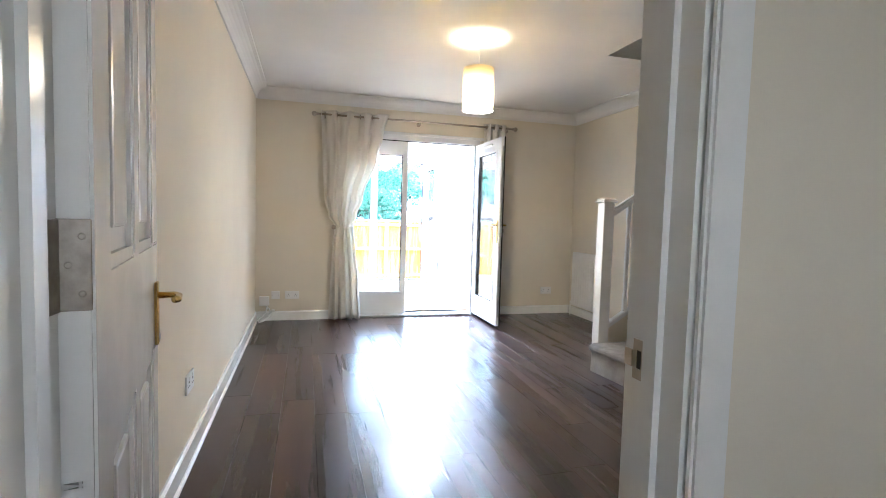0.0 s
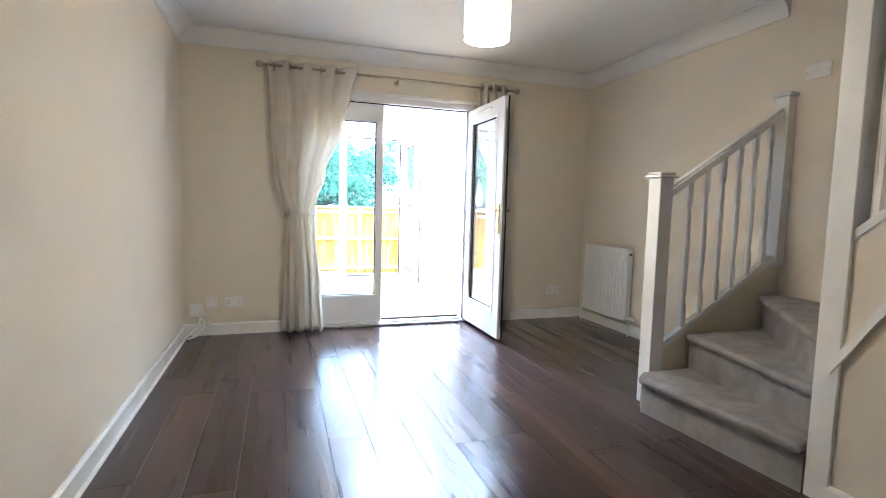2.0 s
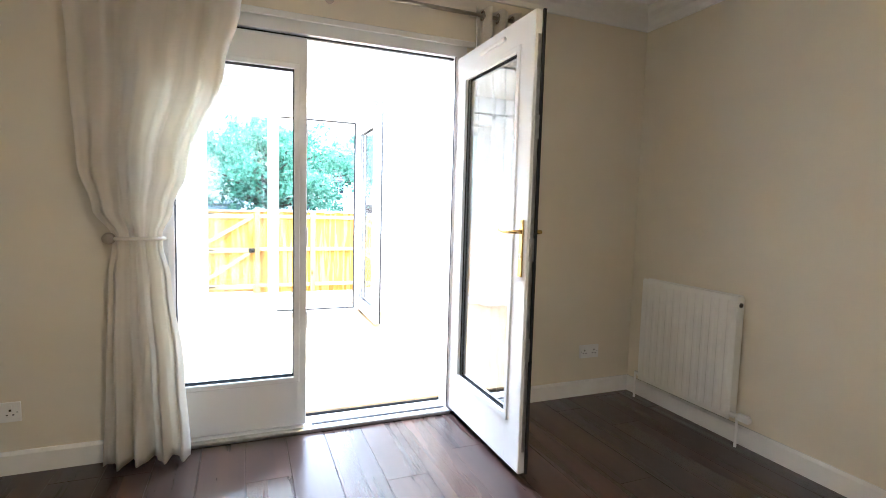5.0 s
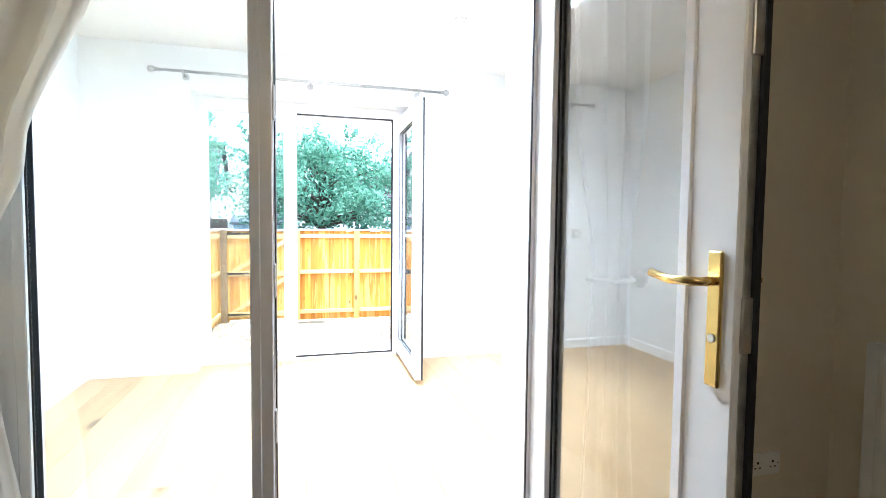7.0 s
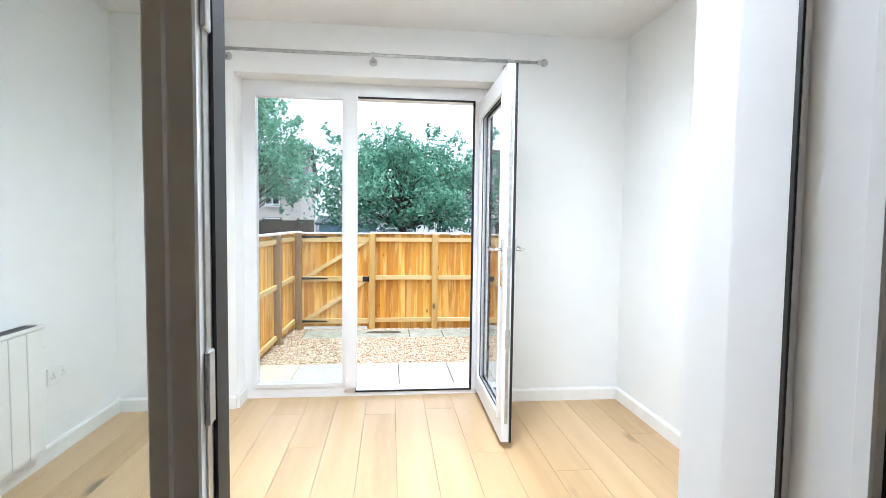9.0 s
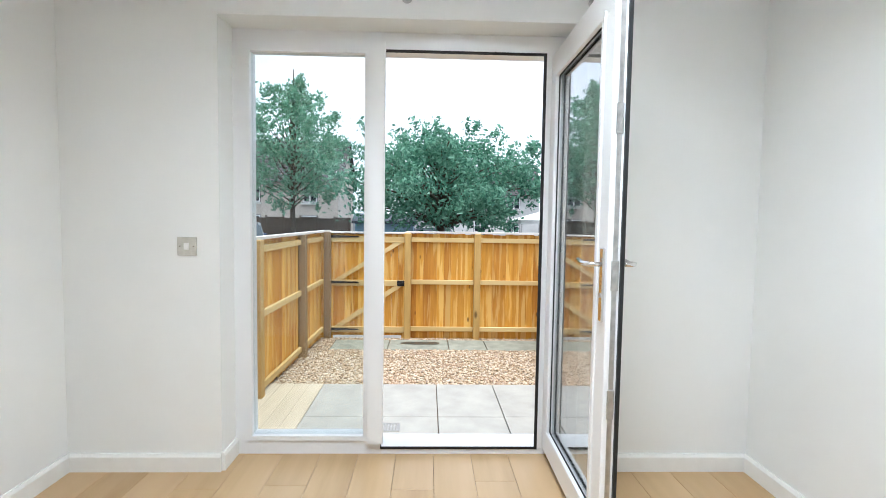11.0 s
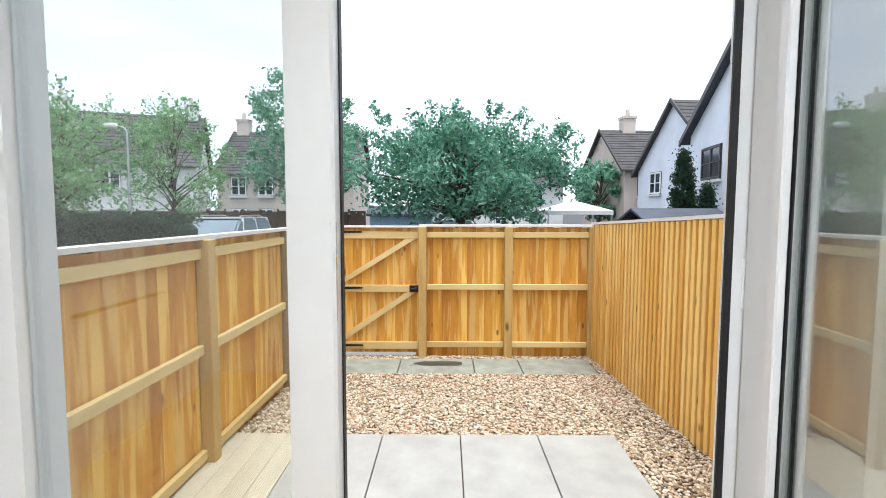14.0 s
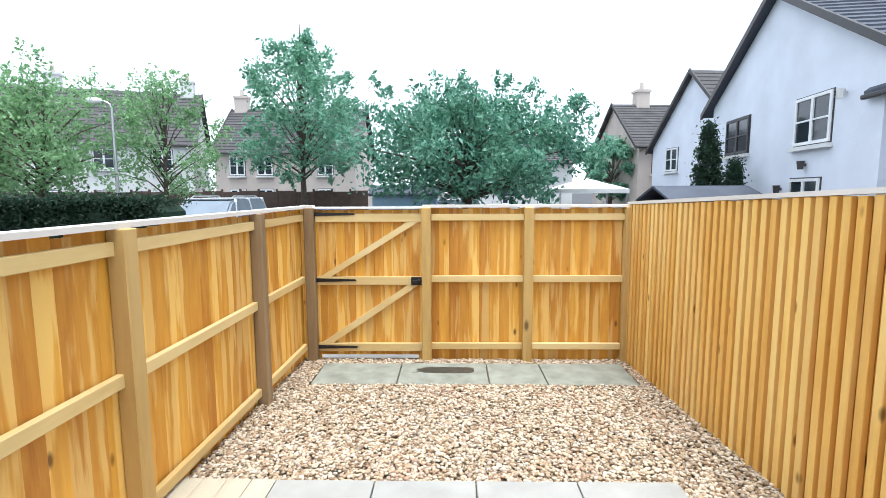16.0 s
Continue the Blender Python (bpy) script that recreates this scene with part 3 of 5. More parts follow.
tread([(3.10, -3.11), (3.025, -2.26), (3.075, -2.195), (3.50, -2.195), (3.24, -3.075)], 0.0, RISE, (-0.03, 0.0))
tread([(3.215, -3.07), (3.405, -2.195), (4.118, -2.195), (4.118, -3.07)], 0.0, 2 * RISE, (-0.03, 0.0))
tread([(3.235, -3.072), (3.965, -2.197), (4.116, -2.197), (4.116, -3.072)], 2 * RISE, 3 * RISE, (-0.02, 0.02))
tread([(3.24, -3.074), (4.114, -2.72), (4.114, -3.074)], 3 * RISE, 4 * RISE, (0.0, 0.02))
for i in range(8):
    y = -3.085 - 0.22 * i
    tread([(4.116, y), (3.175, y), (3.175, LY0 + 0.004), (4.116, LY0 + 0.004)], (3 + i) * RISE, (5 + i) * RISE, (0.0, 0.02))


def newel(x, y, z0, z1):
    p = part("newel_post", B(x - 0.046, y - 0.046, z0, x + 0.046, y + 0.046, z1, bevel=0.003), GLOSS, stairs)
    bm = B(x - 0.064, y - 0.064, z1, x + 0.064, y + 0.064, z1 + 0.014, bevel=0.004)
    box(bm, x - 0.056, y - 0.056, z1 + 0.014, x + 0.056, y + 0.056, z1 + 0.032, bevel=0.012, seg=3)
    part("newel_cap", bm, GLOSS, p)


newel(3.170, -2.150, 0.0, 1.315)
newel(3.150, -3.160, 0.0, 1.955)
bm = B(4.05, -2.195, 0.80, 4.118, -2.105, 1.85, bevel=0.003)
part("half_newel", bm, GLOSS, stairs)
part("half_newel_cap", B(4.035, -2.21, 1.85, 4.118, -2.09, 1.875, bevel=0.006), GLOSS, stairs)


def rail(axis, fixed, a, b, w, h, name, mat=GLOSS, bev=0.012):
    """A sloped rail between (u, z) points a and b, running along x or y."""
    poly = [(a[0], a[1] - h / 2), (b[0], b[1] - h / 2), (b[0], b[1] + h / 2), (a[0], a[1] + h / 2)]
    bm = prism(bmesh.new(), poly, fixed - w / 2, fixed + w / 2, "y" if axis == "x" else "x")
    if bev:
        bmesh.ops.bevel(bm, geom=list(bm.edges), offset=bev, segments=2, affect="EDGES")
    return part(name, bm, mat, stairs)


def baluster(x, y, z0, z1):
    """A square baluster with a waisted middle."""
    bm = bmesh.new()
    s = z1 - z0
    last = None
    for f, r in ((0, 0.018), (0.14, 0.018), (0.19, 0.011), (0.24, 0.014), (0.5, 0.0165), (0.76, 0.014), (0.81, 0.011), (0.86, 0.018), (1, 0.018)):
        ring = [bm.verts.new((x + dx * r, y + dy * r, z0 + s * f)) for dx, dy in ((-1, -0.55), (-0.55, -1), (0.55, -1), (1, -0.55), (1, 0.55), (0.55, 1), (-0.55, 1), (-1, 0.55))]
        if last:
            for i in range(8):
                bm.faces.new((last[i], last[(i + 1) % 8], ring[(i + 1) % 8], ring[i]))
        else:
            bm.faces.new(ring[::-1])
        last = ring
    bm.faces.new(last)
    part("baluster", bm, GLOSS, stairs)


rail("x", -2.150, (3.21, 1.225), (4.052, 1.755), 0.062, 0.062, "handrail")
rail("x", -2.150, (3.214, 0.32), (4.118, 0.885), 0.05, 0.045, "string_cap", bev=0.006)
for i in range(6):
    x = 3.380 + i * 0.121
    baluster(x, -2.150, 0.34 + (x - 3.214) * 0.625, 1.20 + (x - 3.21) * 0.629)
part("string_panel", prism(bmesh.new(), [(3.214, 0.0), (4.118, 0.0), (4.118, 0.865), (3.214, 0.30)], -2.168, -2.132, "y"), CREAM, stairs, "cream painted panel")
part("spandrel_panel", prism(bmesh.new(), [(-3.174, 0.0), (LY0, 0.0), (LY0, 2.50), (-3.174, 1.0)], 3.118, 3.168, "x"), CREAM, stairs, "cream painted panel under the upper stairs")
rail("y", 3.145, (-3.172, 1.025), (LY0, 2.535), 0.062, 0.05, "string_cap", bev=0.006)
rail("y", 3.145, (-3.172, 1.90), (LY0, 3.41), 0.062, 0.062, "handrail")
for i in range(13):
    y = -3.262 - i * 0.118
    k = -3.172 - y
    baluster(3.145, y, 1.04 + k * 0.9, 1.88 + k * 0.9)
pts = [(-3.176, 0.545), (-3.25, 0.665), (-3.32, 0.785), (-3.38, 0.86), (-3.48, 0.955), (-3.9, 1.335), (LY0 + 0.01, 2.20)]
bm = bmesh.new()
poly = [(y, z - 0.026) for y, z in pts] + [(y, z + 0.026) for y, z in pts[::-1]]
lo = [bm.verts.new((3.1, y, z)) for y, z in poly]
hi = [bm.verts.new((3.117, y, z)) for y, z in poly]
n = len(pts)
for i in range(n - 1):
    j = 2 * n - 1 - i
    for s in (lo, hi):
        bm.faces.new((s[i], s[i + 1], s[j - 1], s[j]))
    bm.faces.new((lo[i], lo[i + 1], hi[i + 1], hi[i]))
    bm.faces.new((lo[j], lo[j - 1], hi[j - 1], hi[j]))
bm.faces.new((lo[0], lo[-1], hi[-1], hi[0]))
part("wall_string_trim", bm, GLOSS, stairs, "white curved trim strip")

# ---- curtains and rods ----


def curtain_rod(x0, x1, y, z, wall, rings, metal, label, brackets, ball):
    e = thing("curtain_rod", ((x0 + x1) / 2, y, z), label, "curtain rod", "curtain rods")
    part("rod", T((x0, y, z), (x1, y, z), 0.0105, n=14), metal, e, smooth=True)
    for x, s in ((x0, -1), (x1, 1)):
        bm = bmesh.new()
        prof = [(0.012, 0), (0.017, s * 0.004), (0.012, s * 0.012), (0.012, s * 0.018)] + [(ball * math.sin(a), s * (0.018 + ball * (1 - math.cos(a)))) for a in (math.pi * (0.12 + 0.88 * i / 8) for i in range(9))]
        lathe(bm, prof, (x, y, z), "x", 16)
        part("finial", bm, metal, e, "round ball finial", smooth=True)
    for x in brackets:
        bm = T((x, wall, z - 0.02), (x, y, z - 0.02), 0.007, n=10)
        lathe(bm, [(0.024, 0), (0.024, -0.006), (0.012, -0.010)], (x, wall, z - 0.02), "y", 14)
        lathe(bm, [(0.016, -0.008), (0.016, 0.008)], (x, y, z), "x", 12)
        tube(bm, (x, y, z - 0.045), (x, y, z - 0.008), 0.006, n=8)
        part("bracket", bm, metal, e)
    return e


curtain_rod(0.99, 3.215, -0.088, 2.23, 0.0, (), BRONZE, "antique nickel curtain rod with ball finials", (1.06, 2.10, 3.16), 0.026)
curtain_rod(1.085, 3.165, 2.515, 2.265, 2.60, (), STEEL, "plain grey metal curtain rod with nothing hung on it", (1.25, 2.13, 2.98), 0.024)


def curtain(name, rows, pleats, depth, label, flip=1):
    """A hanging cloth: rows of (height, left, right, depth of folds, distance from the wall), drawn in folds."""
    bm = bmesh.new()
    n = pleats * 10
    rows = sorted(rows, reverse=True)
    fine = []
    for a, b in zip(rows, rows[1:]):
        for i in range(8):
            f = i / 8
            g = f * f * (3 - 2 * f)
            fine.append([a[0] + (b[0] - a[0]) * f] + [a[k] + (b[k] - a[k]) * g for k in (1, 2, 3, 4)])
    fine.append(list(rows[-1]))
    grid = []
    for z, xl, xr, amp, off in fine:
        line = []
        for i in range(n + 1):
            f = i / n
            ph = 2 * math.pi * pleats * f
            wob = noise.noise((f * 3.1, z * 1.2, 4.2 * flip)) * 0.35
            y = -off + amp * depth * (math.sin(ph + wob * 2) + 0.35 * math.sin(2.3 * ph + z * 2 + flip))
            x = xl + (xr - xl) * (f + 0.012 * math.sin(ph * 0.5 + z * 3))
            line.append(bm.verts.new((x, min(y, -0.006), z)))
        grid.append(line)
    for a, b in zip(grid, grid[1:]):
        for i in range(n):
            bm.faces.new((a[i], a[i + 1], b[i + 1], b[i]))
    e = thing(name, ((rows[-1][1] + rows[-1][2]) / 2, -0.1, 0.0), label, "curtain", "eyelet curtains")
    c = part("cloth", bm, CURTAIN, e, smooth=True)
    s = c.modifiers.new("thickness", "SOLIDIFY")
    s.thickness = 0.004
    return e


c1 = curtain("curtain", [(2.275, 1.015, 1.74, 1.0, 0.088), (2.05, 1.03, 1.69, 1.0, 0.088), (1.80, 1.045, 1.63, 0.95, 0.088), (1.34, 1.065, 1.475, 0.85, 0.09), (1.15, 1.11, 1.41, 0.6, 0.09), (1.04, 1.175, 1.365, 0.42, 0.085), (1.0, 1.175, 1.365, 0.42, 0.085), (0.85, 1.155, 1.395, 0.55, 0.09), (0.42, 1.135, 1.44, 0.85, 0.10), (0.015, 1.12, 1.465, 1.0, 0.105)], 4, 0.042, "cream eyelet curtain gathered in a tieback beside the french doors")
c2 = curtain("curtain", [(2.27, 2.86, 3.13, 1.0, 0.088), (1.6, 2.90, 3.13, 0.95, 0.09), (1.06, 2.97, 3.10, 0.5, 0.08), (1.0, 2.97, 3.10, 0.5, 0.08), (0.8, 2.96, 3.10, 0.7, 0.085), (0.02, 2.93, 3.12, 1.0, 0.095)], 3, 0.035, "cream eyelet curtain drawn aside behind the open door", 2)
for c, xs in ((c1, [1.06 + 0.125 * i for i in range(6)]), (c2, [2.90 + 0.09 * i for i in range(3)])):
    for x in xs:
        bm = bmesh.new()
        for i in range(16):
            a, b = 2 * math.pi * i / 16, 2 * math.pi * (i + 1) / 16
            tube(bm, (x, -0.088 + 0.023 * math.cos(a), 2.23 + 0.023 * math.sin(a)), (x, -0.088 + 0.023 * math.cos(b), 2.23 + 0.023 * math.sin(b)), 0.0045, n=6, cap=False)
        part("eyelet", bm, BRONZE, c, "nickel eyelet ring")
for c, x0, x1, kx in ((c1, 1.172, 1.374, 1.165), (c2, 2.96, 3.11, 3.13)):
    bm = bmesh.new()
    ring = [((x0 + x1) / 2 + (x1 - x0) / 2 * math.cos(a), -0.08 + 0.055 * math.sin(a), 1.025) for a in (2 * math.pi * i / 20 for i in range(21))]
    pipe(bm, ring, 0.008, 8)
    part("tieback_cord", bm, CURTAIN, c, "cream cord tieback", smooth=True)
    e = thing("tieback_hook", (kx, 0, 1.025), "nickel tieback knob fixed to the wall", "curtain hook", "tieback hooks")
    bm = bmesh.new()
    lathe(bm, [(0.02, 0), (0.02, -0.005), (0.008, -0.01), (0.008, -0.075), (0.018, -0.08), (0.026, -0.095), (0.024, -0.112), (0.012, -0.124), (0.0, -0.126)], (kx, 0, 1.025), "y", 18)
    part("knob", bm, BRONZE, e, smooth=True)

# ---- pendant lamp ----
lamp = thing("pendant_lamp", (2.08, -2.11, 2.47), "cream fabric drum pendant lamp, lit", "lamp")
lx, ly = 2.08, -2.11
bm = bmesh.new()
lathe(bm, [(0.05, 0), (0.05, -0.006), (0.042, -0.022), (0.018, -0.034), (0.006, -0.04)], (lx, ly, LZ), "z", 24)
part("ceiling_rose", bm, PLASTIC, lamp, "white plastic rose", smooth=True)
part("cord", T((lx, ly, 2.18), (lx, ly, LZ - 0.03), 0.0035, n=8), PLASTIC, lamp)
bm = bmesh.new()
lathe(bm, [(0.112, 0.0), (0.114, 0.15), (0.112, 0.30)], (lx, ly, 1.955), "z", 40)
bmesh.ops.delete(bm, geom=[f for f in bm.faces if len(f.verts) > 4], context="FACES_ONLY")
sh = part("shade", bm, SHADE, lamp, "cream fabric drum shade", smooth=True)
sm = sh.modifiers.new("thickness", "SOLIDIFY")
sm.thickness = 0.002
part("shade_ring", pipe(bmesh.new(), [(lx + 0.113 * math.cos(a), ly + 0.113 * math.sin(a), 1.955) for a in (2 * math.pi * i / 32 for i in range(33))], 0.003, 6), PLASTIC, lamp)
bm = pipe(bmesh.new(), [(lx + 0.113 * math.cos(a), ly + 0.113 * math.sin(a), 2.255) for a in (2 * math.pi * i / 32 for i in range(33))], 0.003, 6)
for i in range(3):
    a = 2.1 * i
    tube(bm, (lx, ly, 2.19), (lx + 0.112 * math.cos(a), ly + 0.112 * math.sin(a), 2.253), 0.002, n=6)
part("shade_ring", bm, PLASTIC, lamp)
part("bulb_holder", T((lx, ly, 2.14), (lx, ly, 2.19), 0.018, n=16), PLASTIC, lamp)
bm = bmesh.new()
lathe(bm, [(0.012, 0.07), (0.022, 0.05), (0.030, 0.02), (0.028, -0.01), (0.015, -0.03), (0.0, -0.034)], (lx, ly, 2.07), "z", 16)
BULB, bn, bl, bp = node_mat("lit_bulb")
bp.inputs["Emission Color"].default_value = (1.0, 0.78, 0.45, 1)
bp.inputs["Emission Strength"].default_value = 4.0
part("bulb", bm, BULB, lamp, "lit warm bulb", smooth=True)
lampl = new("pendant_light", bpy.data.lights.new("pendant_light", "POINT"))
lampl.data.energy, lampl.data.color, lampl.data.shadow_soft_size = 3.9, (1.0, 0.78, 0.50), 0.09
lampl.location = (lx, ly, 1.975)

# ---- radiators, sockets and switches ----
rad = thing("radiator", (4.06, -0.49, 0.0), "white steel panel radiator on the wall by the stairs", "radiator", "radiators")
bm = bmesh.new()
y0, y1, z0, z1 = -0.815, -0.165, 0.13, 0.785
n = 48
line = []
for i in range(n + 1):
    y = y0 + 0.02 + (y1 - y0 - 0.04) * i / n
    d = 0.006 * (1 if (i % 4) in (1, 2) else 0)
    line.append((y, 4.052 - d))
front = [[bm.verts.new((x, y, z)) for y, x in line] for z in (z0 + 0.03, z1 - 0.03)]
for i in range(n):
    bm.faces.new((front[0][i], front[0][i + 1], front[1][i + 1], front[1][i]))
box(bm, 4.05, y0, z0, 4.062, y1, z1, bevel=0.004)
part("front_panel", bm, ENAMEL, rad)
part("back_panel", B(4.09, y0, z0, 4.10, y1, z1, bevel=0.003), ENAMEL, rad)
for y in (y0 - 0.003, y1 - 0.002):
    part("side_cover", B(4.050, y, z0 + 0.02, 4.102, y + 0.005, z1 - 0.01, bevel=0.002), ENAMEL, rad)
bm = P("z", z1 - 0.012, z1 - 0.006, 4.062, 4.09, y0, y1, [(4.066, 4.086, y0 + 0.03 + 0.035 * i, y0 + 0.05 + 0.035 * i) for i in range(17)])
part("top_grille", bm, ENAMEL, rad)
for y in (y0 + 0.03, y1 - 0.03):
    part("wall_bracket", B(4.098, y - 0.015, 0.2, 4.12, y + 0.015, 0.7), ENAMEL, rad)
bm = T((4.06, y0 - 0.05, 0.165), (4.06, y0 + 0.005, 0.165), 0.011, n=12)
tube(bm, (4.06, y0 - 0.04, 0.0), (4.06, y0 - 0.04, 0.17), 0.0075, n=10)
lathe(bm, [(0.017, 0.0), (0.021, -0.01), (0.021, -0.055), (0.015, -0.065)], (4.06, y0 - 0.045, 0.165), "y", 16)
part("valve", bm, PLASTIC, rad, "white radiator valve with pipe")
bm = T((4.06, y1 + 0.03, 0.0), (4.06, y1 + 0.03, 0.17), 0.0075, n=10)
tube(bm, (4.06, y1 + 0.03, 0.165), (4.06, y1 - 0.005, 0.165), 0.011, n=12)
part("valve", bm, PLASTIC, rad)
bm = bmesh.new()
lathe(bm, [(0.012, 0), (0.012, -0.006)], (4.075, y0 - 0.002, z1 - 0.05), "y", 14)
part("bleed_plug", bm, DARK_SLOT, rad, "dark bleed plug")

heat = thing("wall_heater", (0.63, 1.39, SF), "white electric panel heater on the wall", "heater")
hy0, hy1, hz0, hz1 = 0.98, 1.83, 0.16, 0.755
part("back_plate", B(0.575, hy0 + 0.02, hz0 + 0.02, 0.60, hy1 - 0.02, hz1 - 0.02), ENAMEL, heat)
k = 8
for i in range(k):
    a = hy0 + (hy1 - hy0) * i / k
    part("heater_fin", B(0.60, a + 0.002, hz0, 0.655, a + (hy1 - hy0) / k - 0.002, hz1 - 0.02, bevel=0.008, seg=2), ENAMEL, heat)
part("top_cover", B(0.58, hy0 - 0.004, hz1 - 0.018, 0.66, hy1 + 0.004, hz1, bevel=0.004), ENAMEL, heat)
part("top_grille", B(0.592, hy0 + 0.03, hz1, 0.648, hy1 - 0.03, hz1 + 0.002), DARK_SLOT, heat, "dark outlet grille")
part("control_box", B(0.585, hy1 - 0.018, hz1 - 0.11, 0.655, hy1 + 0.012, hz1 - 0.02, bevel=0.004), PLASTIC, heat)
part("control_knob", T((0.62, hy1 + 0.012, hz1 - 0.05), (0.62, hy1 + 0.02, hz1 - 0.05), 0.012, n=14), DARK_SLOT, heat)


BRUSHED = plain("brushed_steel_plate", (0.60, 0.58, 0.52), 0.42, 0.3, var=0.08, scale=30)


def wall_plate(name, at, rz, w, label, kind, metal=PLASTIC):
    """A socket or switch plate; local x along the wall, y into the wall."""
    e = new(name)
    e.matrix_world = pose(*at, 0, 0, rz)
    tagged(e, label, "light switch" if kind == "switch" else "socket", "sockets and switches")
    ORIGIN[e.name] = Vector((0, 0, 0))
    part("plate", B(-w / 2, -0.010, -0.043, w / 2, 0.0, 0.043, bevel=0.003, seg=2), metal, e)
    if kind == "switch":
        part("rocker", B(-0.012, -0.015, -0.016, 0.012, -0.010, 0.016, bevel=0.002), PLASTIC, e, "white rocker")
    elif kind == "socket":
        for cx in ((-w / 4, w / 4) if w > 0.1 else (0,)):
            part("earth_slot", B(cx - 0.004, -0.0112, 0.004, cx + 0.004, -0.0098, 0.013), DARK_SLOT, e, "dark pin slot")
            for dx in (-0.011, 0.011):
                part("pin_slot", B(cx + dx - 0.0035, -0.0112, -0.014, cx + dx + 0.0035, -0.0098, -0.009), DARK_SLOT, e, "dark pin slot")
            part("socket_switch", B(cx - 0.006, -0.013, 0.018, cx + 0.006, -0.010, 0.034, bevel=0.001), metal, e)
    for dx in (-w / 2 + 0.012, w / 2 - 0.012):
        part("screw", T((dx, -0.0112, 0), (dx, -0.0098, 0), 0.0034, n=10), OLD_BRASS if kind == "switch" else STEEL, e)
    return e


wall_plate("wall_socket", (0.735, 0, 0.275), 0, 0.146, "white double wall socket above the skirting", "socket")
wall_plate("wall_socket", (0.565, 0, 0.275), 0, 0.086, "white single wall outlet plate", "plate")
wall_plate("wall_socket", (3.784, 0, 0.29), 0, 0.146, "white double wall socket above the skirting", "socket")
wall_plate("wall_socket", (LX0, -3.14, 0.37), 90, 0.146, "white double wall socket on the cream wall", "socket")
wall_plate("wall_socket", (3.118, -3.50, 0.30), -90, 0.146, "white double wall socket under the stairs", "socket")
wall_plate("wall_socket", (LX1, -2.31, 1.975), -90, 0.146, "white double switch plate high on the wall", "switch")
wall_plate("wall_socket", (SX0, 2.04, 0.46), 90, 0.146, "white double wall socket beside the heater", "socket")
wall_plate("light_switch", (1.136, SY1, 1.11), 0, 0.086, "brushed steel light switch by the patio doors", "switch", BRUSHED)
plug = thing("plug_in_adapter", (3.118, -3.62, 0.26), "white plug-in adapter on the socket under the stairs", "plug")
part("adapter_body", B(3.05, -3.66, 0.215, 3.108, -3.585, 0.30, bevel=0.01, seg=2), PLASTIC, plug)
part("adapter_foot", B(3.108, -3.66, 0.25, 3.117, -3.54, 0.345, bevel=0.002), PLASTIC, plug)
tel = thing("telephone_box", (0.452, 0, 0.21), "white telephone junction box with a looped cable", "junction box")
part("box_body", B(0.40, -0.035, 0.165, 0.50, 0.0, 0.265, bevel=0.006, seg=2), PLASTIC, tel)
pts = [(0.46, -0.02, 0.17), (0.50, -0.03, 0.13), (0.52, -0.045, 0.09), (0.50, -0.09, 0.055), (0.45, -0.13, 0.022), (0.41, -0.15, 0.012), (0.39, -0.12, 0.02), (0.44, -0.06, 0.055), (0.47, -0.04, 0.10), (0.48, -0.03, 0.15)]
part("cable", pipe(bmesh.new(), pts, 0.0085, 8), PLASTIC, tel, "white looped cable", smooth=True)
part("cable_plug", B(0.525, -0.06, 0.10, 0.56, -0.03, 0.125, bevel=0.004), PLASTIC, tel)


def spot(x, y):
    e = thing("ceiling_spotlight", (x, y, SZ), "small round recessed ceiling spotlight", "ceiling light", "recessed ceiling lights")
    bm = bmesh.new()
    lathe(bm, [(0.028, -0.001), (0.030, -0.006), (0.042, -0.006), (0.044, -0.0005)], (x, y, SZ), "z", 24)
    part("bezel", bm, STEEL, e, smooth=True)
    part("lens", T((x, y, SZ - 0.004), (x, y, SZ - 0.001), 0.028, n=20), PLASTIC, e)


spot(3.03, 1.56)
spot(1.35, 1.56)

# ---- garden materials ----
FENCE_IN = timber("orange_treated_boards", ((0.42, 0.15, 0.014), (0.82, 0.44, 0.055), (0.93, 0.70, 0.25)), (1.0, 1.0, 0.085), 0.6, knots=5.0, grain=22, relief=0.45, spread=0.55, flame=0.55, edge=(0.50, 0.57))
# Darker orange: the shade in the right fence's recesses is put into this colour.
FENCE_RECESS = timber("orange_recess_shade_boards", ((0.48, 0.20, 0.03), (0.68, 0.34, 0.06), (0.76, 0.44, 0.12)), (1.0, 1.0, 0.085), 0.65, knots=5.0, grain=20, relief=0.3)
FENCE_OUT = timber("pale_sawn_boards", ((0.62, 0.30, 0.045), (0.88, 0.56, 0.14), (0.94, 0.74, 0.30)), (1.0, 1.0, 0.10), 0.65, knots=5.0, grain=18, relief=0.35, spread=0.45)
POST_WOOD = timber("brown_fence_post", ((0.36, 0.21, 0.06), (0.60, 0.40, 0.13), (0.66, 0.48, 0.20)), (1.0, 1.0, 0.12), 0.7, knots=3.0, grain=16, relief=0.35)
POST_DARK = timber("weathered_fence_post", ((0.16, 0.10, 0.05), (0.34, 0.23, 0.11), (0.46, 0.34, 0.19)), (1.0, 1.0, 0.12), 0.75, knots=6.0, grain=16, relief=0.4)
RAIL_WOOD = timber("pale_fence_rail", ((0.54, 0.37, 0.13), (0.74, 0.56, 0.25), (0.80, 0.65, 0.35)), (0.12, 0.12, 1.0), 0.65, knots=3.0, grain=16, relief=0.3)
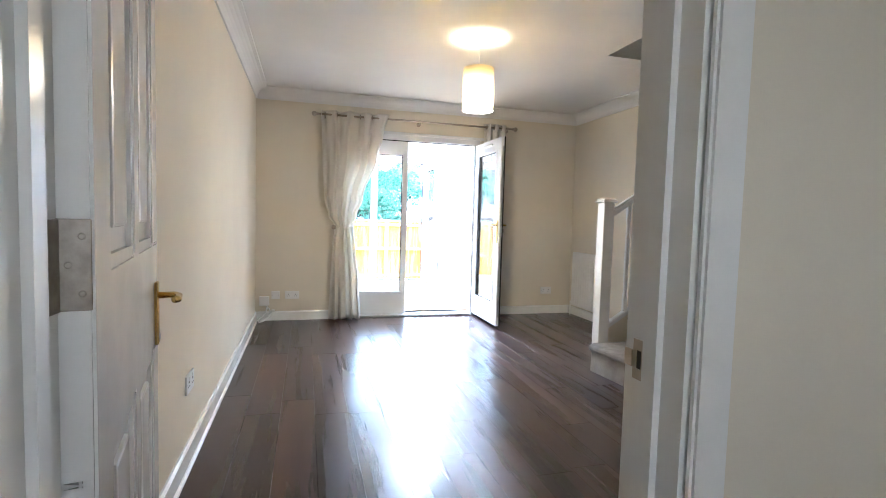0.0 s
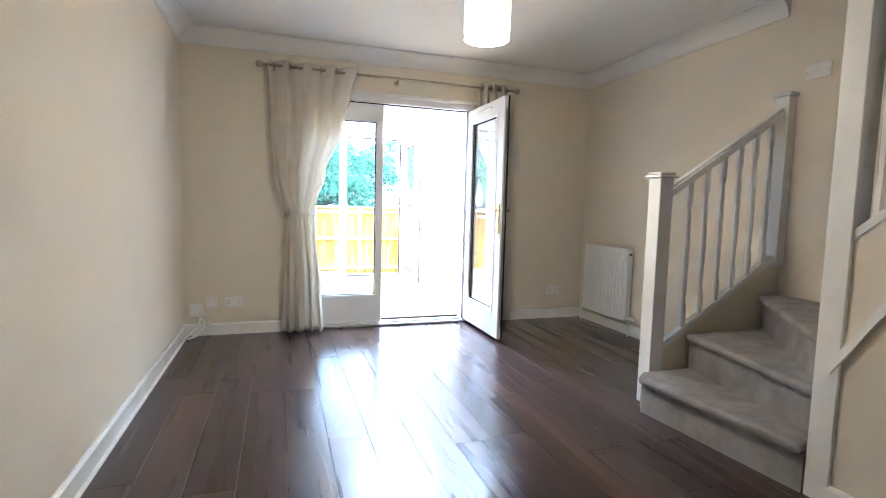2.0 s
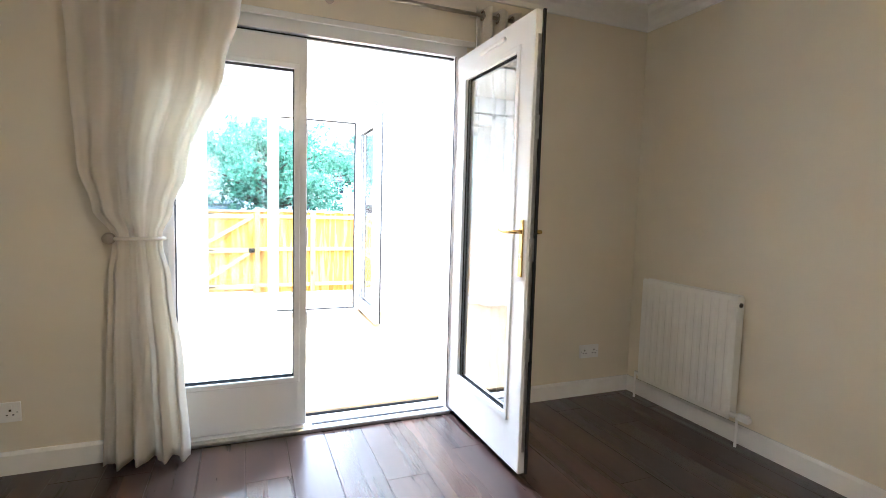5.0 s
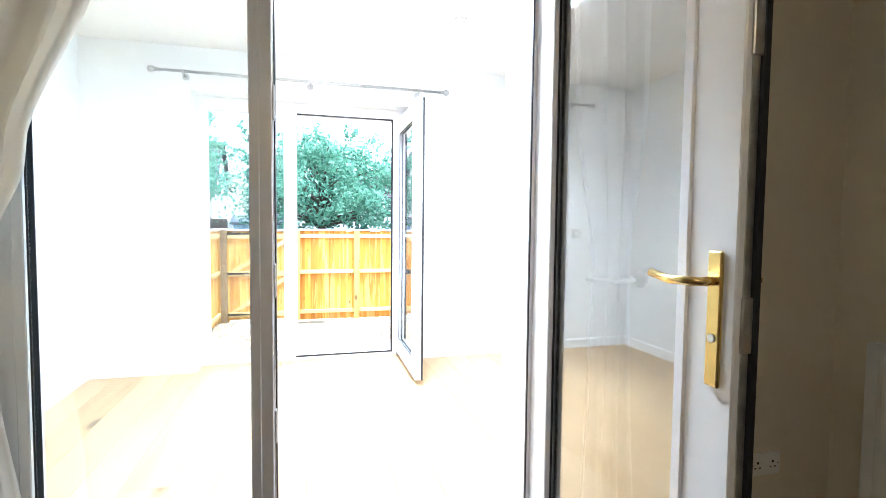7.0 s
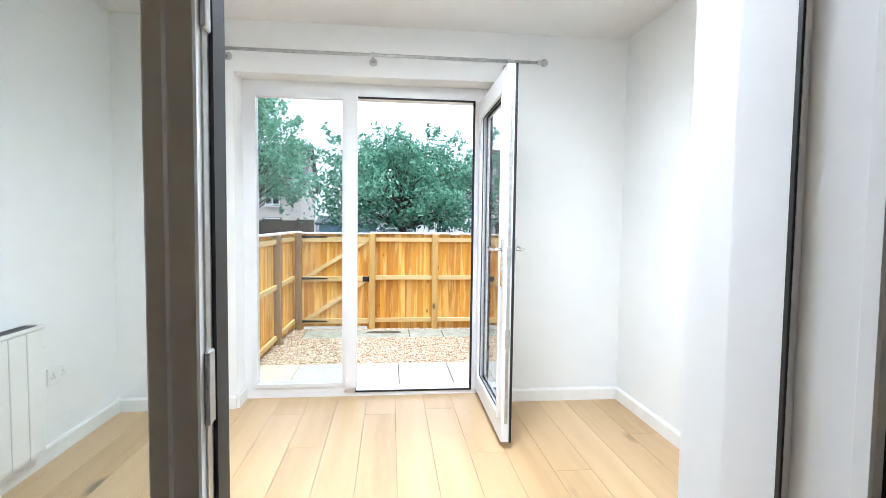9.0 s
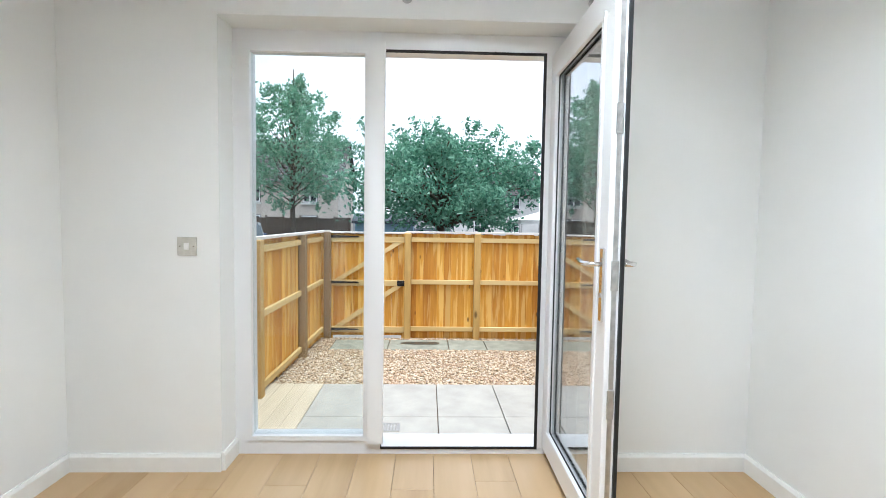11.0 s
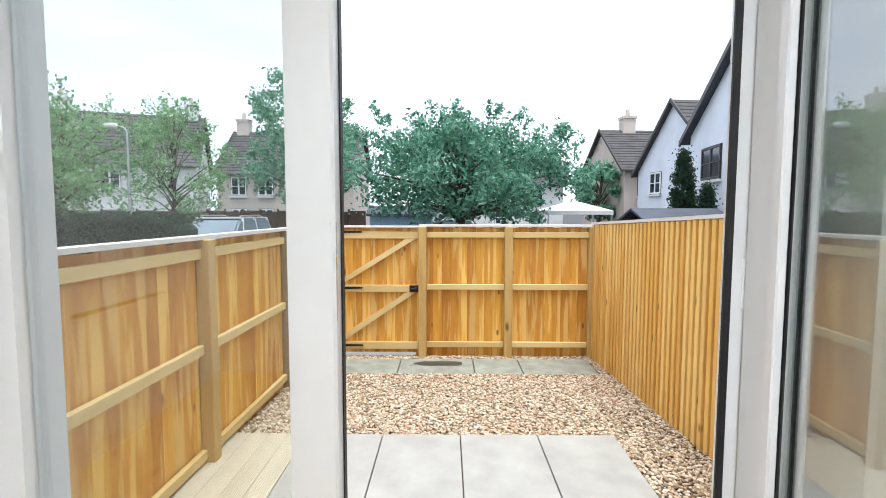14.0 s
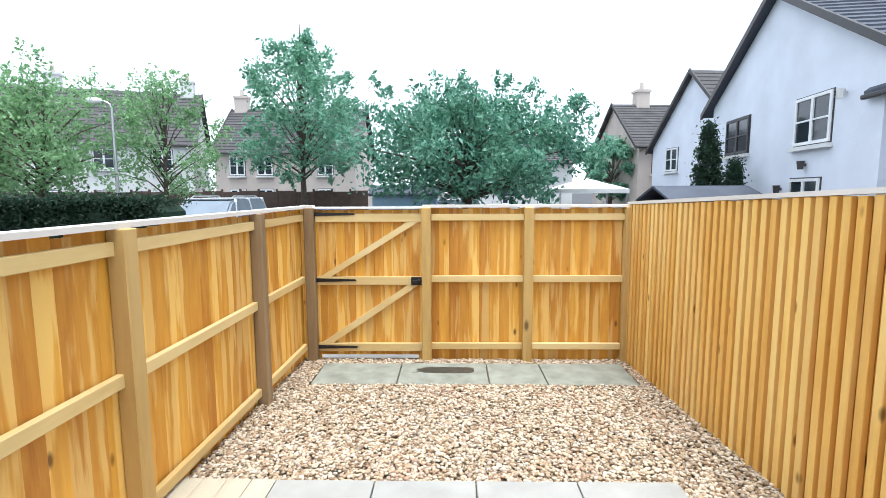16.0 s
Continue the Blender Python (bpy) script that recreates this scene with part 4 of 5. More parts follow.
CAP_WOOD = timber("weathered_fence_capping", ((0.62, 0.58, 0.52), (0.76, 0.73, 0.68), (0.82, 0.80, 0.76)), (0.15, 0.15, 1.0), 0.7, grain=16, relief=0.3)
DECK_WOOD = timber("pale_grooved_deck_board", ((0.46, 0.39, 0.28), (0.62, 0.55, 0.42), (0.70, 0.64, 0.52)), (1.0, 0.12, 1.0), 0.7, grain=14, relief=0.3)
SLAB = plain("grey_paving_slab", (0.36, 0.355, 0.325), 0.8, var=0.10, scale=4, grain=160, relief=0.5, dist=0.003)
SLAB_OLD = plain("mossy_paving_slab", (0.27, 0.285, 0.235), 0.75, var=0.2, scale=6, grain=140, relief=0.5, dist=0.003)
SOIL = plain("gravel_bed_soil", (0.18, 0.13, 0.085), 0.9, var=0.25, scale=12, grain=60, relief=0.6, dist=0.01)


def pebble_mat():
    m, n, l, p = node_mat("honey_gravel")
    geo = n.new("ShaderNodeNewGeometry")
    c = ramp(n, l, geo.outputs["Random Per Island"], [(0.0, (0.12, 0.075, 0.04)), (0.2, (0.32, 0.22, 0.13)), (0.5, (0.50, 0.40, 0.27)), (0.8, (0.70, 0.63, 0.51)), (1.0, (0.24, 0.19, 0.15))])
    v = coords(n, l)
    f = noise_tex(n, l, v, 160, 3)
    patch = noise_tex(n, l, v, 2.2, 4)
    c = mix_col(n, l, ramp(n, l, f, [(0.35, 0.0), (0.7, 0.35)]), c, (0.50, 0.36, 0.22))
    c = mix_col(n, l, ramp(n, l, patch, [(0.5, 0.0), (0.75, 0.3)]), c, (0.50, 0.30, 0.20))
    l.new(c, p.inputs["Base Color"])
    p.inputs["Roughness"].default_value = 0.75
    bump(n, l, p, f, 0.3, 0.002)
    return m


GRAVEL = pebble_mat()


def ground_z(y):
    return -0.545 - max(0.0, y - 5.2) * 0.028


# ---- garden: gravel, slabs, deck ----
bm = bmesh.new()
ys = [2.98 + 0.5 * i for i in range(11)]
va = [[bm.verts.new((x, y, ground_z(y) - 0.02)) for x in (0.42, 4.25)] for y in ys]
vb = [[bm.verts.new((x, y, -0.70)) for x in (0.42, 4.25)] for y in ys]
for s in (va, vb):
    for a, b in zip(s, s[1:]):
        bm.faces.new((a[0], a[1], b[1], b[0]))
for k in (0, 1):
    for i in range(len(ys) - 1):
        bm.faces.new((va[i][k], va[i + 1][k], vb[i + 1][k], vb[i][k]))
for i in (0, -1):
    bm.faces.new((va[i][0], va[i][1], vb[i][1], vb[i][0]))
structure("ground_gravel_bed", bm, SOIL, "brown soil bed under the gravel", "ground")

patio = thing("pavement_patio", (2.35, 4.3, -0.56), "smooth grey paving slab patio by the doors", "patio", kind="structure")
cols = [1.14, 1.741, 2.349, 2.953, 3.555]
rows_y = [2.99, 3.785, 4.673, 5.56]
for a, b in zip(cols, cols[1:]):
    for c, d in zip(rows_y, rows_y[1:]):
        part("slab", B(a + 0.004, c + 0.004, -0.575, b - 0.004, d - 0.004, -0.53 + random.uniform(-0.002, 0.002), bevel=0.004), SLAB, patio)
part("drain_cover", P("z", -0.53, -0.524, 1.86, 2.02, 4.36, 4.52, [(1.875 + 0.026 * i, 1.888 + 0.026 * i, 4.375, 4.505) for i in range(5)]), STEEL, patio, "small metal drain grate")
path2 = thing("pavement_gate_slabs", (2.4, 7.5, -0.62), "greenish damp paving slabs in front of the gate", "slab path", kind="structure")
gx = [0.86, 1.68, 2.56, 3.11, 3.97]
for a, b in zip(gx, gx[1:]):
    part("slab", B(a + 0.006, 7.235, -0.655, b - 0.006, 7.805, -0.600 + random.uniform(-0.003, 0.003), bevel=0.006), SLAB_OLD, path2)
DAMP = plain("wet_slab_patch", (0.05, 0.055, 0.05), 0.35, var=0.3, scale=12)
bm = bmesh.new()
prism(bm, [(2.16 + 0.27 * math.copysign(abs(math.cos(a)) ** 0.5, math.cos(a)), 7.60 + 0.085 * math.copysign(abs(math.sin(a)) ** 0.5, math.sin(a))) for a in (2 * math.pi * i / 24 for i in range(24))], -0.6005, -0.596, "z")
part("damp_patch", bm, DAMP, path2, "dark wet patch")
bm = prism(bmesh.new(), [(1.80, 7.52), (1.90, 7.56), (1.95, 7.63), (1.86, 7.64), (1.84, 7.60), (1.88, 7.60), (1.84, 7.54)], -0.6005, -0.5965, "z")
part("damp_mark", bm, DAMP, path2, "small dark wet mark")
deck = thing("wooden_deck", (0.83, 4.25, -0.56), "pale grooved timber deck boards beside the slabs", "deck", kind="structure")
for k in range(4):
    x = 0.545 + 0.149 * k
    prof = [(x + 0.003, -0.585), (x + 0.003, -0.532)]
    for i in range(9):
        c = x + 0.010 + i * 0.0145
        prof += [(c, -0.528), (c + 0.007, -0.528), (c + 0.0088, -0.534), (c + 0.013, -0.534)]
    prof += [(x + 0.146, -0.532), (x + 0.146, -0.585)]
    part("deck_board", prism(bmesh.new(), prof, 3.0, 5.56, "y"), DECK_WOOD, deck)

# ---- fences ----


def share(cache, key, build, material):
    if key not in cache:
        bm = build()
        bmesh.ops.recalc_face_normals(bm, faces=bm.faces)
        me = bpy.data.meshes.new("piece")
        bm.to_mesh(me)
        bm.free()
        me.materials.append(material)
        cache[key] = me
    return cache[key]


def fence(name, a, b, z0, z1, posts, inner, width, label, skip=(), rails=(0.93, 0.27, -0.47), fall=0.0, weathered=()):
    """Boards from a to b seen from the rail side (inner) or the board side; local x runs along the fence, y to the garden's inside."""
    e = new(name)
    d = Vector(b) - Vector(a)
    L = d.length
    e.matrix_world = pose(a[0], a[1], 0, 0, 0, math.degrees(math.atan2(d.y, d.x)))
    ORIGIN[e.name] = Vector((0, 0, 0))
    tagged(e, label, "fence", "garden fences", "structure")
    s = inner
    rng = random.Random(len(name) + int(a[0] * 10))
    cache = {}
    u = 0.0
    while u < L - 0.02:
        if not any(p < u + width / 2 < q for p, q in skip):
            def build():
                w = width + 0.012
                return prism(bmesh.new(), [(0, -0.006), (w, -0.022), (w, -0.032), (0, -0.022)] if inner else [(0, 0.008), (w, 0.008), (w, -0.010), (0, -0.010)], z0, z1 - 0.02, "z")
            me = share(cache, rng.randrange(3), build, FENCE_IN if inner else FENCE_RECESS)
            ob = new("fence_board", me)
            ob.parent = e
            ob.location = (u, rng.uniform(-0.002, 0.002), rng.uniform(-0.012, 0.004) + fall * (L - u))
        u += width
    if inner:
        edges = sorted([0.0, L, *(p for q in skip for p in q)])
        for ra, rb in zip(edges[::2], edges[1::2]) if skip else ((0.0, L),):
            cuts = [ra] + [p for p in posts if ra < p < rb] + [rb]
            for c0, c1 in zip(cuts, cuts[1:]):
                for z in rails:
                    part("rail", B(c0 + 0.05, 0.0, z - 0.035, c1 - 0.05, 0.04, z + 0.035, bevel=0.004), RAIL_WOOD, e)
        for p in posts:
            part("post", B(p - 0.05, -0.004, z0 - 0.2, p + 0.05, 0.092, z1 - 0.012, bevel=0.006), POST_DARK if p in weathered else POST_WOOD, e)
    segs = sorted([0.0, *(x for q in skip for x in q), L])
    for c0, c1 in zip(segs[::2], segs[1::2]):
        za, zb = z1 + fall * (L - c0), z1 + fall * (L - c1)
        part("capping", prism(bmesh.new(), [(c0, za - 0.012), (c1, zb - 0.012), (c1, zb + 0.016), (c0, za + 0.016)], -0.045, 0.055, "y"), CAP_WOOD, e, "weathered capping rail")
    return e


# the left side runs away from the house, so its inside lies to the right of its line; build it from the far end
fence("fence_left", (0.60, 8.0), (0.50, 2.98), -0.66, 1.038, (1.235, 2.855, 4.50), True, 0.115, "orange treated timber fence with posts and rails", weathered=(1.235,))
fence("fence_back", (4.12, 8.02), (0.60, 8.02), -0.66, 1.045, (0.05, 1.105, 2.185, 3.425), True, 0.108, "orange treated timber fence panels beside the gate", skip=((2.225, 3.385),), weathered=(3.425,))
fr = fence("fence_right", (4.235, 2.98), (4.105, 8.0), -0.80, 1.072, (), False, 0.176, "pale vertical slat fence over orange boards toned as shaded recesses", fall=0.042)
rng = random.Random(11)
cache = {}
for i in range(57):
    me = share(cache, i % 4, lambda: B(0.0, 0.0, -0.80, 0.050, 0.036, 1.058, bevel=0.004), FENCE_OUT)
    ob = new("fence_slat", me)
    ob.parent = fr
    ob.location = (0.01 + i * 0.0880 + rng.uniform(-0.004, 0.004), 0.010 + rng.uniform(-0.002, 0.003), rng.uniform(-0.008, 0.0) + 0.042 * (5.02 - i * 0.088))

gate = thing("garden_gate", (1.32, 8.03, -0.6), "closed timber garden gate with diagonal braces and black ironwork", "gate")
gx0, gx1 = 0.742, 1.888
k = 11
for i in range(k):
    a = gx0 + (gx1 - gx0) * i / k
    part("gate_board", B(a + 0.001, 8.042 + 0.003 * (i % 2), -0.585, a + (gx1 - gx0) / k - 0.001, 8.062, 1.01, bevel=0.002), FENCE_IN, gate)
for z in (0.925, 0.245, -0.49):
    part("gate_rail", B(gx0 + 0.005, 8.002, z - 0.045, gx1 - 0.005, 8.040, z + 0.045, bevel=0.004), RAIL_WOOD, gate)
for za, zb in ((0.29, 0.88), (-0.445, 0.20)):
    bm = prism(bmesh.new(), [(gx0 + 0.04, za), (gx0 + 0.16, za), (gx1 - 0.04, zb), (gx1 - 0.16, zb)], 8.006, 8.040, "y")
    part("gate_brace", bm, RAIL_WOOD, gate)
for z in (0.965, 0.255, -0.485):
    bm = prism(bmesh.new(), [(gx0 - 0.06, z - 0.022), (gx0 + 0.42, z - 0.010), (gx0 + 0.44, z), (gx0 + 0.42, z + 0.010), (gx0 - 0.06, z + 0.022)], 7.992, 8.001, "y")
    tube(bm, (gx0 - 0.03, 7.995, z - 0.035), (gx0 - 0.03, 7.995, z + 0.035), 0.011, n=10)
    part("strap_hinge", bm, BLACK_IRON, gate, "black iron strap hinge")
part("gate_capping", B(0.735, 7.98, 1.018, gx1 + 0.005, 8.075, 1.042, bevel=0.004), CAP_WOOD, gate, "weathered capping rail")
bm = B(gx1 - 0.12, 7.992, 0.20, gx1 + 0.06, 8.001, 0.29, bevel=0.003)
tube(bm, (gx1 - 0.10, 7.985, 0.245), (gx1 + 0.07, 7.985, 0.245), 0.009, n=10)
lathe(bm, [(0.026, 0), (0.026, -0.012), (0.012, -0.02)], (gx1 - 0.03, 7.99, 0.245), "y", 14)
part("gate_latch", bm, BLACK_IRON, gate, "black iron latch")


# ---- gravel stones ----
def stones(count, seed):
    rs = np.random.RandomState(seed)
    g = (1 + 5 ** 0.5) / 2
    iv = np.array([(-1, g, 0), (1, g, 0), (-1, -g, 0), (1, -g, 0), (0, -1, g), (0, 1, g), (0, -1, -g), (0, 1, -g), (g, 0, -1), (g, 0, 1), (-g, 0, -1), (-g, 0, 1)]) / (1 + g * g) ** 0.5
    it = np.array([(0, 11, 5), (0, 5, 1), (0, 1, 7), (0, 7, 10), (0, 10, 11), (1, 5, 9), (5, 11, 4), (11, 10, 2), (10, 7, 6), (7, 1, 8), (3, 9, 4), (3, 4, 2), (3, 2, 6), (3, 6, 8), (3, 8, 9), (4, 9, 5), (2, 4, 11), (6, 2, 10), (8, 6, 7), (9, 8, 1)])
    x = rs.uniform(0.56, 4.14, count)
    y = 3.0 + 5.0 * rs.uniform(0, 1, count)
    keep = ~((x < 3.56) & (y < 5.572)) & ~((x > 0.85) & (x < 3.98) & (y > 7.23) & (y < 7.81))
    x, y = x[keep], y[keep]
    m = len(x)
    size = rs.uniform(0.0075, 0.0175, m)
    z = -0.545 - np.maximum(0, y - 5.2) * 0.028 - 0.016 + rs.uniform(0, 0.022, m)
    sc = np.stack([size * rs.uniform(0.8, 1.35, m), size * rs.uniform(0.8, 1.35, m), size * rs.uniform(0.5, 0.8, m)], 1)
    pts = iv[None] * sc[:, None] * rs.uniform(0.85, 1.15, (m, 12, 1))
    a = rs.uniform(0, 6.283, m)
    c, s = np.cos(a)[:, None], np.sin(a)[:, None]
    px = pts[:, :, 0] * c - pts[:, :, 1] * s + x[:, None]
    py = pts[:, :, 0] * s + pts[:, :, 1] * c + y[:, None]
    pz = pts[:, :, 2] + z[:, None]
    v = np.stack([px, py, pz], 2).reshape(-1, 3)
    t = (it[None] + 12 * np.arange(m)[:, None, None]).reshape(-1, 3)
    me = bpy.data.meshes.new("gravel")
    me.vertices.add(len(v))
    me.vertices.foreach_set("co", v.ravel())
    me.loops.add(len(t) * 3)
    me.loops.foreach_set("vertex_index", t.ravel())
    me.polygons.add(len(t))
    me.polygons.foreach_set("loop_start", np.arange(0, len(t) * 3, 3))
    me.update()
    me.validate()
    me.materials.append(GRAVEL)
    return tagged(new("gravel", me), "honey-coloured loose gravel covering the garden", "gravel", kind="stuff")


stones(80000, 4)

# ---- the ground beyond, houses, trees, cars ----
TARMAC = plain("grey_tarmac", (0.06, 0.06, 0.062), 0.9, var=0.2, scale=0.6, grain=60, relief=0.4, dist=0.004)
HARL_BLUE = plain("pale_grey_render", (0.78, 0.81, 0.89), 0.9, var=0.05, scale=0.8, grain=40, relief=0.6, dist=0.01)
HARL_WARM = plain("beige_render", (0.60, 0.52, 0.46), 0.9, var=0.06, scale=0.8, grain=40, relief=0.6, dist=0.01)
HARL_WHITE = plain("off_white_render", (0.74, 0.74, 0.72), 0.9, var=0.06, scale=0.8, grain=40, relief=0.6, dist=0.01)
TILE = plain("dark_roof_tile", (0.07, 0.08, 0.105), 0.75, var=0.25, scale=1.5, grain=20, relief=0.4, dist=0.01)
TILE_BROWN = plain("brown_roof_tile", (0.075, 0.07, 0.07), 0.8, var=0.25, scale=1.5, grain=20, relief=0.4, dist=0.01)
PANE_DARK = plain("window_glass_reflecting", (0.03, 0.04, 0.05), 0.05, var=0.1, scale=1)
DARK_FRAME = plain("dark_window_frame", (0.05, 0.045, 0.045), 0.5, var=0.1)
BROWN_FENCE = plain("dark_brown_fence", (0.10, 0.065, 0.05), 0.8, var=0.2, scale=3, grain=30)
CAR_WHITE = plain("white_car_paint", (0.72, 0.73, 0.74), 0.25, var=0.02, coat=0.6)
CAR_SILVER = plain("silver_car_paint", (0.72, 0.74, 0.76), 0.28, 0.2, var=0.04, coat=0.6)
# Base lightened to grey-blue: the sky's reflection is painted into the car windows.
CAR_SKY_GLASS = plain("car_glass_sky_toned", (0.22, 0.26, 0.30), 0.08, var=0.1, scale=1)
BIN_BLUE = plain("blue_bin_plastic", (0.03, 0.09, 0.32), 0.45, var=0.08)
SHED_BLUE = plain("pale_blue_shed_paint", (0.30, 0.44, 0.56), 0.7, var=0.08)
CANVAS = plain("white_canvas", (0.80, 0.80, 0.78), 0.85, var=0.04)
BARK = plain("grey_brown_bark", (0.10, 0.075, 0.055), 0.9, var=0.25, scale=8, grain=30, relief=0.8, dist=0.02)


def leaf_mat(name, tones):
    m, n, l, p = node_mat(name)
    geo = n.new("ShaderNodeNewGeometry")
    c = ramp(n, l, geo.outputs["Random Per Island"], [(0.0, tones[0]), (0.5, tones[1]), (1.0, tones[2])])
    big = noise_tex(n, l, coords(n, l), 0.8, 3)
    c = mix_col(n, l, ramp(n, l, big, [(0.35, 0.0), (0.7, 0.5)]), c, tones[2])
    l.new(c, p.inputs["Base Color"])
    p.inputs["Roughness"].default_value = 0.55
    tl = n.new("ShaderNodeBsdfTranslucent")
    l.new(c, tl.inputs[0])
    mx = n.new("ShaderNodeMixShader")
    mx.inputs[0].default_value = 0.45
    l.new(p.outputs[0], mx.inputs[1])
    l.new(tl.outputs[0], mx.inputs[2])
    l.new(mx.outputs[0], n["Material Output"].inputs["Surface"])
    return m


LEAF_DEEP = leaf_mat("deep_green_leaves", ((0.024, 0.10, 0.065), (0.09, 0.27, 0.17), (0.26, 0.48, 0.34)))
LEAF_MID = leaf_mat("mid_green_leaves", ((0.07, 0.20, 0.12), (0.16, 0.36, 0.23), (0.27, 0.49, 0.34)))
LEAF_PALE = leaf_mat("light_green_leaves", ((0.13, 0.26, 0.11), (0.22, 0.40, 0.18), (0.33, 0.50, 0.26)))
LEAF_DARK = leaf_mat("dark_hedge_leaves", ((0.010, 0.030, 0.016), (0.02, 0.05, 0.025), (0.035, 0.075, 0.04)))

GZ = -0.72
structure("pavement", P("z", -0.718, -0.66, -3.0, 7.0, 8.15, 12.0), SLAB, "pale grey pavement beyond the gate", "pavement")
structure("ground", P("z", -1.2, GZ, -600, 600, -600, 900), TARMAC, "grey tarmac ground reaching the horizon", "ground")


def far_house(name, m, L, W, eave, ridge, wall_mat, tile, label, windows=(), chimneys=(), over=0.25, parent=None):
    """A gabled house: local x along the ridge, y across; windows are (face, u0, u1, z0, z1, frame material)."""
    e = parent or new(name)
    if parent is None:
        e.matrix_world = m
        ORIGIN[e.name] = Vector((0, 0, 0))
        tagged(e, label, "house", "houses around the car park")
    bm = prism(bmesh.new(), [(0, 0), (W, 0), (W, eave), (W / 2, ridge), (0, eave)], 0, L, "x")
    part("wall", bm, wall_mat, e)
    n = 16
    run = W / 2 + over
    rise = (ridge - eave) / (W / 2)
    z_low = eave - rise * over
    for s in (0, 1):
        prof = []
        for i in range(n):
            a, b = i / n, (i + 1) / n
            za = z_low + rise * run * a
            zb = z_low + rise * run * b
            prof += [(run * a - over, za + 0.10), (run * b - over, zb + 0.06)]
        prof += [(run - over, ridge + 0.02), (-over, z_low)]
        if s:
            prof = [(W - u, z) for u, z in prof]
        part("roof", prism(bmesh.new(), prof, -0.22, L + 0.22, "x"), tile, e)
        for x0, x1 in ((-0.30, -0.225), (L + 0.225, L + 0.30)):
            pr = [(-over, z_low - 0.08), (run - over, ridge - 0.06), (run - over, ridge + 0.13), (-over, z_low + 0.11)]
            if s:
                pr = [(W - u, z) for u, z in pr]
            part("verge_board", prism(bmesh.new(), pr, x0, x1, "x"), DARK_FRAME if wall_mat is HARL_BLUE else tile, e)
        y0, y1 = ((-over - 0.09, -over) if not s else (W + over, W + over + 0.09))
        part("gutter", B(-0.2, y0, z_low - 0.02, L + 0.2, y1, z_low + 0.07, bevel=0.02), DARK_FRAME, e, "dark gutter")
    for cx, cy, h in chimneys:
        bm = B(cx - 0.4, cy - 0.35, ridge - 1.0, cx + 0.4, cy + 0.35, ridge + h)
        box(bm, cx - 0.46, cy - 0.41, ridge + h - 0.15, cx + 0.46, cy + 0.41, ridge + h)
        c = part("chimney", bm, wall_mat, e)
        part("chimney_pot", T((cx, cy, ridge + h), (cx, cy, ridge + h + 0.45), 0.15, 0.11, n=12), HARL_WARM, c)
    for face, u0, u1, z0, z1, fm in windows:
        def place(bm_, depth0, depth1, a, b, c, d, holes=()):
            if face == "x0":
                return panel(bm_, "x", -depth1, -depth0, a, b, c, d, holes)
            return panel(bm_, "y", -depth1, -depth0, a, b, c, d, holes)
        mid = (u0 + u1) / 2
        zm = z0 + (z1 - z0) * 0.5
        w = part("window", place(bmesh.new(), 0.002, 0.02, u0 - 0.03, u1 + 0.03, z0 - 0.03, z1 + 0.03), DARK_FRAME, e)
        part("window_frame", place(bmesh.new(), 0.022, 0.06, u0, u1, z0, z1, [(u0 + 0.07, mid - 0.05, z0 + 0.07, zm - 0.02), (mid + 0.05, u1 - 0.07, z0 + 0.07, zm - 0.02), (u0 + 0.07, mid - 0.05, zm + 0.02, z1 - 0.07), (mid + 0.05, u1 - 0.07, zm + 0.02, z1 - 0.07)]), fm, w)
        for a, b in ((u0 + 0.07, mid - 0.05), (mid + 0.05, u1 - 0.07)):
            for c, d in ((z0 + 0.07, zm - 0.02), (zm + 0.02, z1 - 0.07)):
                part("pane", place(bmesh.new(), 0.024, 0.03, a, b, c, d), PANE_DARK, w)
        part("window_sill", place(bmesh.new(), 0.004, 0.14, u0 - 0.08, u1 + 0.08, z0 - 0.13, z0 - 0.035), HARL_WHITE, w)
    return e


h1 = far_house("house", pose(10.37, 12.5, GZ, 0, 0, -7.3), 9.0, 8.4, 4.77, 7.12, HARL_BLUE, TILE, "pale grey rendered gabled house with dark tiles",
               windows=(("x0", 1.55, 3.0, 3.0, 4.12, UPVC), ("x0", 5.5, 7.1, 3.06, 4.14, DARK_FRAME), ("x0", 1.8, 3.05, 1.1, 2.2, UPVC), ("x0", 5.75, 6.75, 0.2, 2.15, DARK_FRAME)), over=0.4)
bm = prism(bmesh.new(), [(0.6, 0), (7.0, 0), (7.0, 4.4), (3.8, 7.4), (0.6, 4.4)], -9.0, -0.3, "y")
part("wing_wall", bm, HARL_BLUE, h1)
n = 18
prof = []
for i in range(n):
    a, b = i / n, (i + 1) / n
    prof += [(-0.1 + 3.9 * a, 3.75 + 3.65 * a + 0.10), (-0.1 + 3.9 * b, 3.75 + 3.65 * b + 0.06)]
prof += [(3.8, 7.36), (-0.1, 3.70)]
part("wing_roof", prism(bmesh.new(), prof, -9.2, 0.45, "y"), TILE, h1)
part("gutter", B(-0.2, -9.2, 3.68, -0.1, 0.4, 3.77, bevel=0.02), DARK_FRAME, h1, "dark gutter")
for y, z in ((3.5, 1.95), (2.45, 2.52), (6.3, 2.42), (1.15, 3.95)):
    bm = T((-0.12, y, z - 0.10), (-0.12, y, z + 0.10), 0.06, 0.085, n=12)
    box(bm, -0.12, y - 0.03, z - 0.03, 0.0, y + 0.03, z + 0.03)
    part("wall_lamp", bm, HARL_WHITE if z > 3 else DARK_FRAME, h1)

